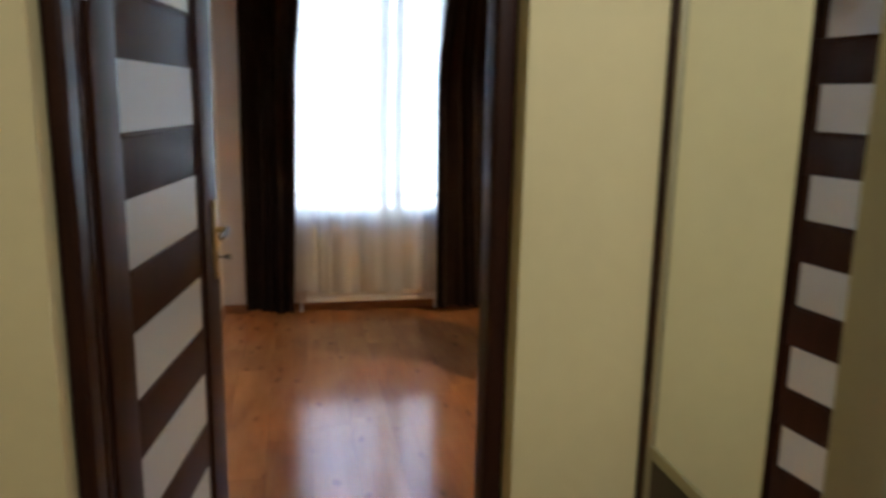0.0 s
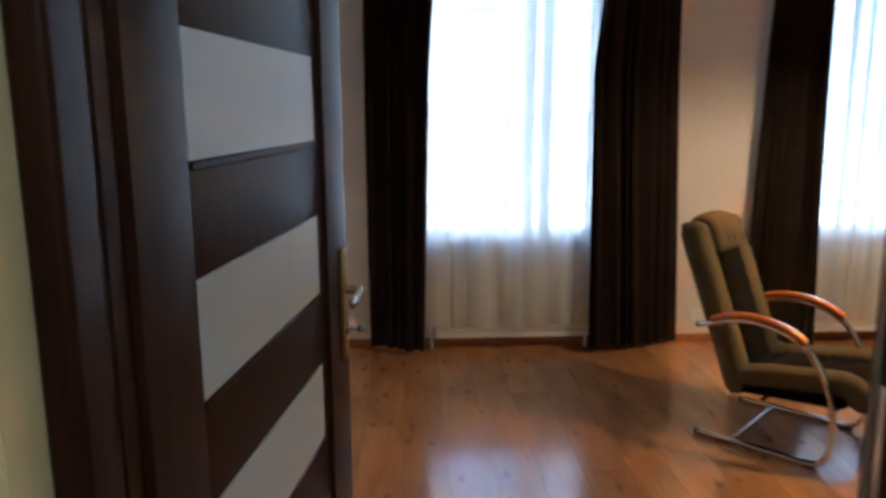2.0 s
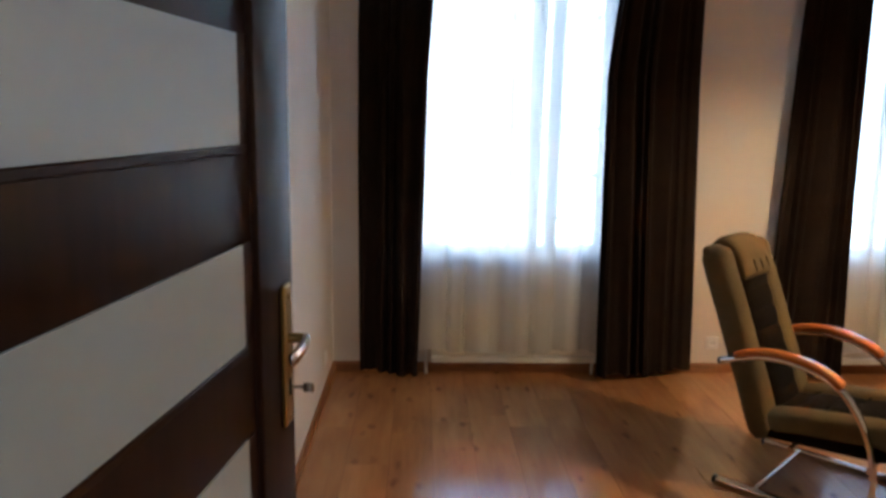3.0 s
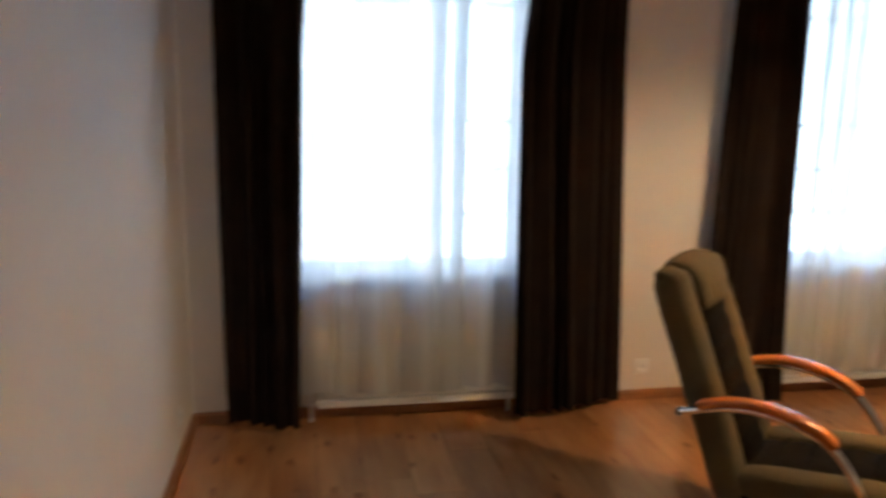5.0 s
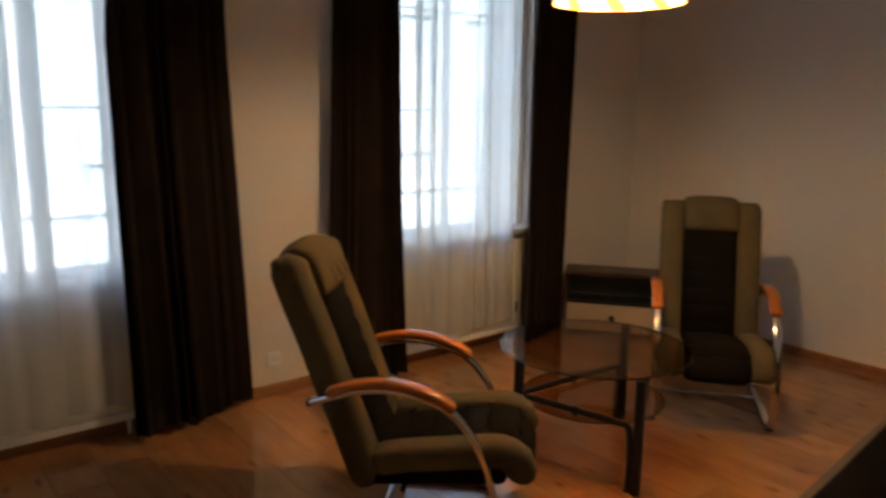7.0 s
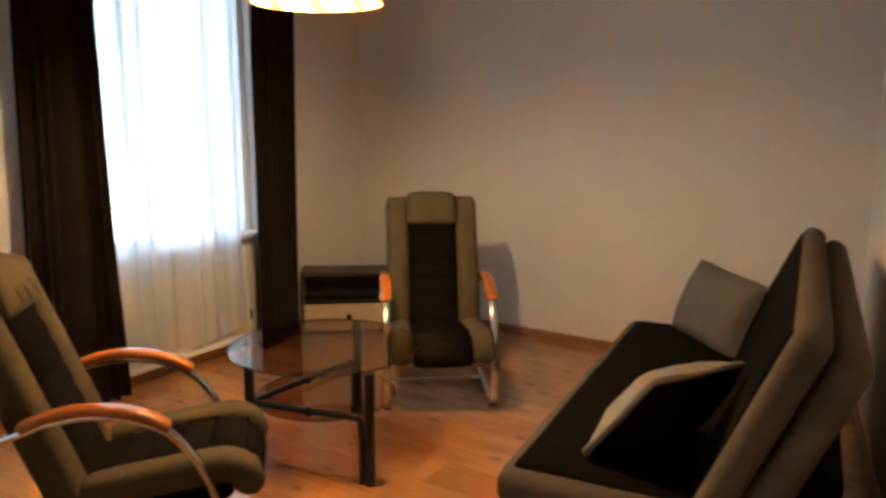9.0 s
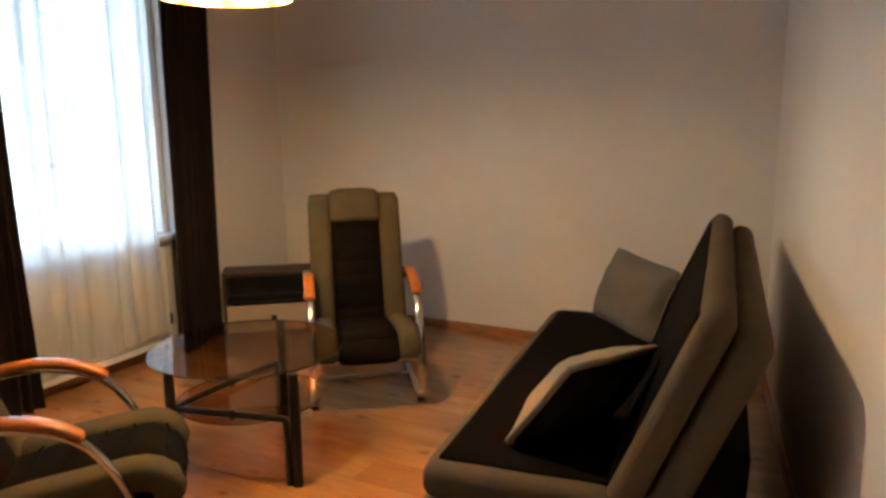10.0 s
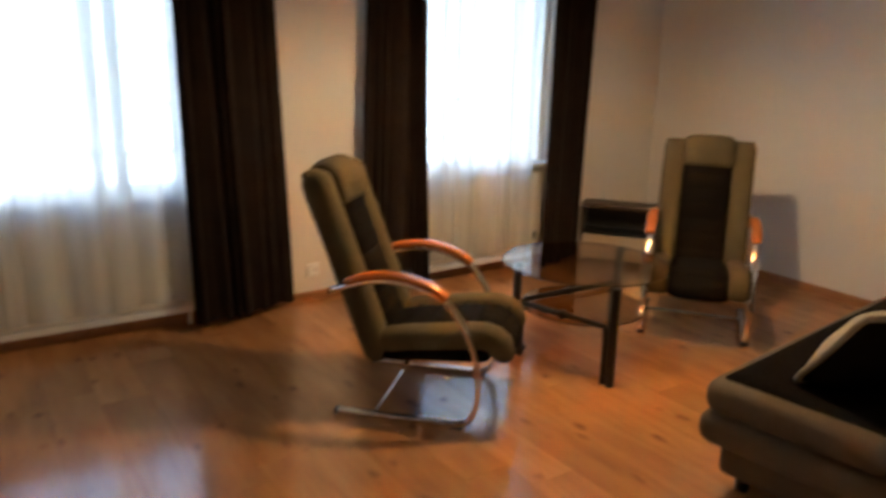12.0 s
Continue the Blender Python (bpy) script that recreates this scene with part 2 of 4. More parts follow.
def glowing(name, colour, strength, clear):
    m = bpy.data.materials.new(name)
    m.use_nodes = True
    n, l = m.node_tree.nodes, m.node_tree.links
    b = n["Principled BSDF"]
    b.inputs["Base Color"].default_value = (*colour, 1)
    b.inputs["Roughness"].default_value = 0.2
    tex, no, mr = n.new("ShaderNodeTexCoord"), n.new("ShaderNodeTexNoise"), n.new("ShaderNodeMapRange")
    no.inputs["Scale"].default_value = 9
    l.new(tex.outputs["Object"], no.inputs["Vector"])
    mr.inputs["To Min"].default_value, mr.inputs["To Max"].default_value = strength * 0.7, strength * 1.3
    l.new(no.outputs["Fac"], mr.inputs["Value"])
    b.inputs["Emission Color"].default_value = (*colour, 1)
    l.new(mr.outputs[0], b.inputs["Emission Strength"])
    tr, mx = n.new("ShaderNodeBsdfTransparent"), n.new("ShaderNodeMixShader")
    tr.inputs["Color"].default_value = (*colour, 1)
    mx.inputs[0].default_value = clear
    l.new(b.outputs[0], mx.inputs[1])
    l.new(tr.outputs[0], mx.inputs[2])
    l.new(mx.outputs[0], n["Material Output"].inputs["Surface"])
    return m


M_GLOW_Y = glowing("lit_cream_shade_glass", (1.0, 0.76, 0.30), 0.12, 0.24)
M_GLOW_O = glowing("lit_orange_shade_glass", (1.0, 0.30, 0.03), 0.14, 0.18)


# ---- shaping ----
def finish(name, bm, mat, parent=None, label="", smooth=True):
    """Links a bmesh as one mesh object."""
    me = bpy.data.meshes.new(name)
    bmesh.ops.recalc_face_normals(bm, faces=bm.faces)
    bm.to_mesh(me)
    bm.free()
    if smooth:
        for p in me.polygons:
            p.use_smooth = True
        me.set_sharp_from_angle(angle=radians(38))
    me.materials.append(mat)
    ob = new(name, me)
    if parent is not None:
        ob.parent = parent
    if label:
        ob["label"] = label
    return ob


def part(name, bm, mat, parent, label="", smooth=True):
    return finish(name, bm, mat, parent, label, smooth)


def thing(name, m, label, category, group="", kind=""):
    ob = new(name)
    ob.empty_display_size = 0.1
    ob.matrix_world = m
    return tagged(ob, label, category, group, kind)


def box(x0, x1, y0, y1, z0, z1, bevel=0.0, seg=2, bm=None):
    own = bm or bmesh.new()
    made = bmesh.ops.create_cube(own, size=1)["verts"]
    for v in made:
        v.co = Vector((x0 + (v.co.x + 0.5) * (x1 - x0), y0 + (v.co.y + 0.5) * (y1 - y0), z0 + (v.co.z + 0.5) * (z1 - z0)))
    if bevel:
        edges = list({e for v in made for e in v.link_edges})
        bmesh.ops.bevel(own, geom=edges, offset=bevel, segments=seg, profile=0.6, affect='EDGES')
    return own


def prism(poly, z0, z1):
    bm = bmesh.new()
    lo = [bm.verts.new((x, y, z0)) for x, y in poly]
    hi = [bm.verts.new((x, y, z1)) for x, y in poly]
    bm.faces.new(lo)
    bm.faces.new(hi)
    k = len(poly)
    for i in range(k):
        bm.faces.new((lo[i], lo[(i + 1) % k], hi[(i + 1) % k], hi[i]))
    return bm


def prism_x(poly, x0, x1):
    """A block with that (y, z) outline from x0 to x1."""
    bm = prism([(y, z) for y, z in poly], x0, x1)
    for v in bm.verts:
        v.co = Vector((v.co.z, v.co.x, v.co.y))
    return bm


def ring(hw, ht, n, power):
    out = []
    for i in range(n):
        a = 2 * math.pi * i / n
        c, s = math.cos(a), math.sin(a)
        out.append((hw * math.copysign(abs(c) ** (2 / power), c), ht * math.copysign(abs(s) ** (2 / power), s)))
    return out


def resample(path, step):
    """Smooth a polyline of 3D points (Catmull-Rom) at about that step."""
    pts = [Vector(p) for p in path]
    out = []
    for i in range(len(pts) - 1):
        a, b, c, d = pts[max(i - 1, 0)], pts[i], pts[i + 1], pts[min(i + 2, len(pts) - 1)]
        k = max(1, int((c - b).length / step))
        for j in range(k):
            t = j / k
            out.append(0.5 * ((2 * b) + (c - a) * t + (2 * a - 5 * b + 4 * c - d) * t * t + (3 * b - a - 3 * c + d) * t ** 3))
    out.append(pts[-1])
    return out


def sweep(path, side, hw, ht, power=2.0, n=16, step=0.03, cap=0.0, swell=None, bm=None):
    """A closed section carried along a path: hw across (along side), ht through. cap: rounded ends of that length. swell(s): scales ht at s in 0..1."""
    own = bm or bmesh.new()
    pts = resample(path, step)
    side = Vector(side).normalized()
    lengths = [0.0]
    for a, b in zip(pts, pts[1:]):
        lengths.append(lengths[-1] + (b - a).length)
    total = lengths[-1]
    stations = []
    if cap:
        extra = [cap * (1 - math.cos(math.pi / 2 * k / 4)) for k in range(5)]
        for e in extra:
            stations.append((e, math.sqrt(max(0.0, 1 - (1 - e / cap) ** 2))))
        stations += [(s, 1.0) for s in lengths if cap * 1.05 < s < total - cap * 1.05]
        for e in reversed(extra):
            stations.append((total - e, math.sqrt(max(0.0, 1 - (1 - e / cap) ** 2))))
    else:
        stations = [(s, 1.0) for s in lengths]
    rings = []
    for s, f in stations:
        i = max(0, min(len(pts) - 2, next((k for k in range(len(lengths) - 1) if lengths[k + 1] >= s), len(pts) - 2)))
        seg = max(1e-9, lengths[i + 1] - lengths[i])
        t = (s - lengths[i]) / seg
        p = pts[i].lerp(pts[i + 1], t)
        ta = (pts[min(i + 1, len(pts) - 1)] - pts[max(i - 1, 0)]).normalized()
        tb = (pts[min(i + 2, len(pts) - 1)] - pts[i]).normalized()
        tan = ta.lerp(tb, t).normalized()
        b = (side - tan * side.dot(tan)).normalized()
        nrm = tan.cross(b)
        k = swell(s / total) if swell else 1.0
        f2 = max(f, 0.04)
        mw, mt = max(hw - min(hw, cap) * (1 - f2), hw * 0.05), ht * f2 * k
        rings.append([own.verts.new(p + b * u + nrm * v) for u, v in ring(mw, mt, n, power)])
    for a, b in zip(rings, rings[1:]):
        for i in range(n):
            own.faces.new((a[i], a[(i + 1) % n], b[(i + 1) % n], b[i]))
    own.faces.new(rings[0])
    own.faces.new(rings[-1])
    return own


def tube(path, r, n=12, step=0.025, side=(0, 1, 0.001), bm=None):
    return sweep(path, side, r, r, 2.0, n, step, 0.0, None, bm)


def lathe(profile, n=40, bm=None, a0=0.0, a1=2 * math.pi, at=(0, 0, 0)):
    own = bm or bmesh.new()
    full = abs(a1 - a0 - 2 * math.pi) < 1e-6
    cols = []
    for i in range(n if full else n + 1):
        a = a0 + (a1 - a0) * i / n
        cols.append([own.verts.new((at[0] + r * math.cos(a), at[1] + r * math.sin(a), at[2] + z)) for r, z in profile])
    k = len(cols)
    for i in range(k if full else k - 1):
        p, q = cols[i], cols[(i + 1) % k]
        for j in range(len(profile) - 1):
            own.faces.new((p[j], q[j], q[j + 1], p[j + 1]))
    bmesh.ops.remove_doubles(own, verts=own.verts, dist=1e-5)
    return own


def cloth(left, right, z0, z1, y, folds, depth, thick, seed, hem=0.0, over=0.0, lean=0.0):
    """A hanging cloth with folds: left(v), right(v) give its edges at height fraction v (0 low, 1 high)."""
    rnd = random.Random(seed)
    ph = [rnd.uniform(0, 6.28) for _ in range(6)]
    nu, nv = folds * (30 if over else 14), 26
    bm = bmesh.new()
    sheets = []
    for layer in range(2 if thick else 1):
        grid = []
        for j in range(nv + 1):
            v = j / nv
            row = []
            for i in range(nu + 1):
                u = i / nu
                w = u + 0.25 / folds * math.sin(6.28 * u * folds * 0.37 + ph[0]) + 0.02 * math.sin(3 * v + ph[1])
                amp = depth * (0.75 + 0.35 * math.sin(5.1 * u + ph[2])) * (1.0 - 0.35 * v)
                s = math.sin(6.283 * folds * w + ph[3] + 0.6 * math.sin(2.2 * v + ph[4]))
                off = amp * math.copysign(abs(s) ** 0.8, s) + 0.25 * amp * math.sin(6.283 * folds * 2.3 * w + ph[5])
                x = left(v) + (right(v) - left(v)) * u + 0.012 * math.sin(3.1 * v + 9 * u + ph[5]) * (1 - v)
                z = z0 + (z1 - z0) * v + hem * (1 - v) ** 6 * (0.6 * math.sin(9 * u + ph[1]) + 0.4 * math.sin(31 * u + ph[2]))
                x += over * math.sin(6.283 * folds * w + ph[3] + 1.57) * (0.6 + 0.4 * math.sin(7 * u + ph[4])) * (0.75 + 0.25 * v)
                row.append(bm.verts.new((x, y + lean * (u - 0.5) + off + layer * thick, z)))
            grid.append(row)
        for j in range(nv):
            for i in range(nu):
                bm.faces.new((grid[j][i], grid[j][i + 1], grid[j + 1][i + 1], grid[j + 1][i]))
        sheets.append(grid)
    if thick:
        a, b = sheets
        for j in range(nv):
            for i in (0, nu):
                bm.faces.new((a[j][i], a[j + 1][i], b[j + 1][i], b[j][i]))
        for i in range(nu):
            for j in (0, nv):
                bm.faces.new((a[j][i], a[j][i + 1], b[j][i + 1], b[j][i]))
    return bm


def structure(name, bm, mat, label="", category=""):
    return tagged(finish(name, bm, mat, None, "", False), label, category, "", "structure")


def wall_mesh(pieces):
    """One wall out of butted blocks (x0, x1, y0, y1, z0, z1)."""
    bm = bmesh.new()
    for p in pieces:
        box(*p, bm=bm)
    return bm


# ---- structure: living room ----
NORTH, WEST, EAST, HIGH = 4.79, -0.145, 5.01, 3.15
WIN = ((0.30, 1.50), (2.72, 3.95))
SILL, HEAD = 0.70, 2.80
T = 0.46
pieces = []
xs = [WEST - 0.3, WIN[0][0], WIN[0][1], WIN[1][0], WIN[1][1], EAST + 0.3]
for a, b in ((0, 1), (2, 3), (4, 5)):
    pieces.append((xs[a], xs[b], NORTH, NORTH + T, -0.1, HIGH))
for a, b in WIN:
    pieces.append((a, b, NORTH, NORTH + T, -0.1, SILL))
    pieces.append((a, b, NORTH, NORTH + T, HEAD, HIGH))
structure("wall_north", wall_mesh(pieces), M_WALL, "cream painted outer wall with two tall window openings", "wall")
structure("wall_west", wall_mesh([(WEST - 0.2, WEST, 0.85, NORTH, -0.1, HIGH)]), M_WALL, "plain cream painted wall beside the open door", "wall")
structure("wall_east", wall_mesh([(EAST, EAST + 0.2, 0.6, NORTH, -0.1, HIGH)]), M_WALL, "plain cream painted wall behind the armchair", "wall")
# the door wall: straight round the door, then slanting behind the sofa
HALL, ROOM, JL, JR, DTOP = 0.63, 0.85, -0.02, 0.806, 2.08
structure("wall_south", prism([(JR, ROOM - 0.11), (1.3, ROOM - 0.11), (EAST, 1.30), (EAST, 1.47), (0.93, ROOM), (JR, ROOM)], -0.1, HIGH), M_WALL, "cream painted inner wall behind the sofa", "wall")
structure("wall_door_head", wall_mesh([(JL, JR, ROOM - 0.11, ROOM, DTOP, HIGH), (WEST - 0.2, JL, ROOM - 0.11, ROOM - 0.002, -0.1, HIGH)]), M_WALL, "cream wall over and beside the doorway", "wall")
for k, p in enumerate([(-1.5, -1.08, HALL, ROOM - 0.11, -0.1, 2.75), (-0.15, JL, HALL, ROOM - 0.11, -0.1, 2.75), (JR, 1.9, HALL, ROOM - 0.11, -0.1, 2.75),
                       (JL, JR, HALL, ROOM - 0.11, DTOP, 2.75), (-1.08, -0.15, HALL, ROOM - 0.11, DTOP, 2.75)]):
    structure("wall_hall_%d" % (k + 1), wall_mesh([p]), M_HALL, "yellow painted hall wall beside the doorways", "wall")
structure("wall_hall_west", wall_mesh([(-1.7, -1.5, -2.2, HALL + 0.11, -0.1, 2.75)]), M_HALL, "yellow painted hall wall", "wall")
structure("wall_hall_south", wall_mesh([(-1.7, 1.9, -2.4, -2.2, -0.1, 2.75)]), M_HALL, "yellow painted end wall of the hall", "wall")
structure("wall_hall_east", wall_mesh([(1.9, 2.1, -2.4, ROOM - 0.11, -0.1, 2.75)]), M_HALL, "yellow painted hall wall behind the wardrobe", "wall")
structure("ceiling", wall_mesh([(WEST - 0.3, EAST + 0.3, ROOM - 0.11, NORTH + T, HIGH, HIGH + 0.15)]), M_CEIL, "white painted living room ceiling", "ceiling")
structure("ceiling_hall", wall_mesh([(-1.7, 2.1, -2.4, ROOM - 0.112, 2.75, 2.9)]), M_CEIL, "white painted hall ceiling", "ceiling")
floor = structure("floor", prism([(-1.7, -2.4), (2.1, -2.4), (2.1, 0.82), (EAST, 1.25), (EAST, NORTH), (WEST, NORTH), (WEST, ROOM - 0.11), (-1.7, ROOM - 0.11)], -0.12, -0.009), M_SUB, "oak laminate plank floor with a satin shine", "floor")


def skirting(name, a, b, normal):
    """A skirting board with a rounded top along the wall from a to b (z 0), standing out along normal."""
    d = (Vector(b) - Vector(a)).normalized()
    n = Vector(normal)
    prof = [(0, 0), (0.014, 0), (0.014, 0.040), (0.011, 0.050), (0.006, 0.055), (0, 0.056)]
    bm = bmesh.new()
    ends = []
    for p in (Vector(a), Vector(b)):
        ends.append([bm.verts.new((p.x + n.x * u, p.y + n.y * u, z)) for u, z in prof])
    for i in range(len(prof)):
        j = (i + 1) % len(prof)
        bm.faces.new((ends[0][i], ends[0][j], ends[1][j], ends[1][i]))
    bm.faces.new(ends[0])
    bm.faces.new(ends[1])
    return structure(name, bm, M_SKIRT, "oak foil skirting board along the wall", "baseboard")


skirting("baseboard_north", (WEST, NORTH, 0), (EAST, NORTH, 0), (0, -1, 0))
skirting("baseboard_west", (WEST, ROOM, 0), (WEST, NORTH - 0.015, 0), (1, 0, 0))
skirting("baseboard_east", (EAST, 1.49, 0), (EAST, NORTH - 0.015, 0), (-1, 0, 0))
skirting("baseboard_south", (0.95, ROOM + 0.003, 0), (EAST - 0.015, 1.468, 0), (-0.15, 0.989, 0))


# ---- windows ----
def window(name, x0, x1, bars):
    w = thing(name, pose(0, 0, 0), "tall white wooden casement window with glazing bars", "window", "", "structure")
    y = NORTH + 0.05
    f = 0.05
    part("window_frame", box(x0, x0 + f, y, y + 0.08, SILL, HEAD, 0.006), M_WHITE, w)
    part("window_frame", box(x1 - f, x1, y, y + 0.08, SILL, HEAD, 0.006), M_WHITE, w)
    part("window_frame", box(x0 + f, x1 - f, y, y + 0.08, SILL, SILL + 0.04, 0.006), M_WHITE, w)
    part("window_frame", box(x0 + f, x1 - f, y, y + 0.08, HEAD - f, HEAD, 0.006), M_WHITE, w)
    c = (x0 + x1) / 2
    part("mullion", box(c - 0.007, c + 0.007, y + 0.005, y + 0.075, SILL + f, HEAD - f, 0.006), M_WHITE, w)
    for a, b in ((x0 + f, c - 0.007), (c + 0.007, x1 - f)):
        for z in bars:
            part("glazing_bar", box(a, b, y + 0.028, y + 0.055, z - 0.005, z + 0.005, 0.005), M_WHITE, w)
        edges = [SILL + f] + list(bars) + [HEAD - f]
        for lo, hi in zip(edges, edges[1:]):
            pane = part("pane", box(a, b, y + 0.038, y + 0.042, lo + 0.005, hi - 0.005), M_PANE, w)
            pane.visible_shadow = False
    part("window_sill", box(x0 - 0.04, x1 + 0.04, NORTH - 0.065, y, SILL, SILL + 0.03, 0.008), M_WHITE, w, "white window sill board")
    return w


window("window_1", *WIN[0], (1.46, 2.02))
window("window_2", *WIN[1], (1.46, 2.02))


def radiator(x0, x1, valve):
    r = thing("radiator", pose((x0 + x1) / 2, NORTH, 0), "white steel panel radiator under the window sill", "radiator", "radiators under the windows")
    h = (x1 - x0) / 2
    part("panel", box(-h, h, -0.085, -0.07, 0.12, 0.66, 0.008), M_RAD, r)
    part("bottom_rail", box(-h - 0.004, h + 0.004, -0.104, -0.014, 0.082, 0.119, 0.006), M_WHITE, r, "white lower cover rail")
    part("panel", box(-h, h, -0.035, -0.02, 0.12, 0.66, 0.008), M_RAD, r)
    k = int(2 * h / 0.034)
    for i in range(k):
        x = -h + 0.02 + i * 0.034
        part("rib", box(x, x + 0.018, -0.094, -0.083, 0.15, 0.63, 0.004, 1), M_RAD, r)
    for i in range(k):
        x = -h + 0.012 + i * 0.034
        part("grille_fin", box(x, x + 0.006, -0.070, -0.035, 0.64, 0.664), M_RAD, r)
    part("side_cover", box(-h - 0.004, -h, -0.09, -0.015, 0.12, 0.665), M_RAD, r)
    part("side_cover", box(h, h + 0.004, -0.09, -0.015, 0.12, 0.665), M_RAD, r)
    part("wall_bracket", box(-h + 0.1, -h + 0.13, -0.022, 0.0, 0.2, 0.6), M_RAD, r)
    part("wall_bracket", box(h - 0.13, h - 0.1, -0.022, 0.0, 0.2, 0.6), M_RAD, r)
    part("pipe", tube([(h - 0.03, -0.05, 0.12), (h - 0.03, -0.05, 0.0)], 0.009), M_WHITE, r)
    s = h * valve
    part("pipe", tube([(s + 0.035 * valve, -0.05, 0.0), (s + 0.035 * valve, -0.05, 0.17), (s, -0.05, 0.19)], 0.009, 10, 0.03, side=(0, 1, 0)), M_WHITE, r)
    part("valve", lathe([(0, 0), (0.017, 0), (0.021, 0.012), (0.021, 0.055), (0.015, 0.068), (0, 0.068)], 16, at=(s + 0.035 * valve, -0.05, 0.185)), M_BLACK, r, "dark thermostat valve")
    return r


radiator(0.45, 1.44, -1)
radiator(2.84, 3.775, 1)


# ---- curtains ----
def lerp_edges(lo, mid, hi, m=0.55):
    def f(v):
        return lo + (mid - lo) * v / m if v < m else mid + (hi - mid) * (v - m) / (1 - m)
    return f


def drape(edge_l, edge_r, lean, seed, folds, label):
    """lean: how much nearer the wall the east edge hangs than the west one."""
    ob = finish("curtain", cloth(edge_l, edge_r, 0.036, HIGH, 4.635, folds, 0.026, 0.004, seed, 0.012, 0.0, lean), M_DRAPE)
    return tagged(ob, label, "curtain", "dark curtains at the windows")


drape(lerp_edges(0.020, 0.025, 0.035), lerp_edges(0.37, 0.40, 0.50), -0.14, 1, 5, "dark brown floor-length curtain drawn aside beside the west wall")
drape(lerp_edges(1.40, 1.375, 1.52), lerp_edges(1.985, 1.935, 1.93), 0.15, 2, 7, "dark brown floor-length curtain drawn aside by the socket")
drape(lerp_edges(2.40, 2.46, 2.52), lerp_edges(2.83, 2.80, 2.76), -0.14, 3, 6, "dark brown floor-length curtain drawn aside behind the armchair")
drape(lerp_edges(3.74, 3.745, 3.82), lerp_edges(4.22, 4.25, 4.28), 0.14, 4, 5, "dark brown floor-length curtain drawn aside beside the corner cabinet")


def sheer(x0, x1, seed, folds, hem):
    ob = finish("sheer_curtain", cloth(lambda v: x0, lambda v: x1, hem, HIGH - 0.01, 4.652, folds, 0.030, 0, seed, 0.02, 0.072), M_SHEER)
    return tagged(ob, "white translucent voile curtain hanging before the window", "curtain", "voile curtains")


sheer(0.33, 1.45, 7, 7, 0.165)
sheer(2.76, 3.735, 8, 7, 0.165)


def socket(m):
    s = thing("wall_socket", m, "white plastic wall socket above the skirting board", "socket")
    part("plate", box(-0.04, 0.04, -0.010, 0.0, -0.04, 0.04, 0.006), M_PLASTIC, s)
    part("recess", lathe([(0.0, 0), (0.018, 0), (0.021, 0.004), (0.024, 0.004)], 20), M_WHITE, s).matrix_local = pose(0, -0.0105, 0, 90)
    for dx in (-0.009, 0.009):
        part("contact_hole", lathe([(0, 0.0), (0.003, 0.0), (0.003, 0.001), (0, 0.001)], 8), M_BLACK, s).matrix_local = pose(dx, -0.012, 0, 90)
    return s


socket(pose(2.15, NORTH, 0.185))
socket(pose(WEST, 4.40, 0.20, 0, 0, 90))

# ---- the open door ----
dframe = thing("door_frame", pose(0, 0, 0), "dark wenge door frame set deep in the wall", "door frame", "", "structure")
part("jamb", box(-0.018, 0.018, 0.765, 0.828, 0.0, 2.03, 0.004), M_WENGE, dframe)
part("jamb", box(0.786, 0.804, 0.765, 0.815, 0.0, 2.03, 0.004), M_WENGE, dframe)
part("head", box(-0.018, 0.804, 0.765, 0.815, 2.03, 2.07, 0.004), M_WENGE, dframe)
part("casing", box(JL + 0.002, 0.016, 0.688, 0.765, 0.0, 2.07, 0.010, 3), M_WENGE, dframe)
part("casing", box(0.762, JR - 0.002, 0.688, 0.765, 0.0, 2.07, 0.010, 3), M_WENGE, dframe)
part("casing", box(0.016, 0.762, 0.688, 0.765, 2.025, 2.075, 0.010, 3), M_WENGE, dframe)
part("room_casing", box(JL - 0.08, -0.022, ROOM + 0.001, ROOM + 0.018, 0.0, 2.12, 0.006), M_WENGE, dframe)
part("room_casing", box(0.812, JR + 0.09, ROOM + 0.001, ROOM + 0.018, 0.0, 2.12, 0.006), M_WENGE, dframe)
part("room_casing", box(-0.022, 0.812, ROOM + 0.001, ROOM + 0.018, 2.075, 2.12, 0.006), M_WENGE, dframe)
part("strike_plate", box(0.783, 0.7865, 0.778, 0.803, 1.08, 1.25, 0.001), M_STEEL, dframe)


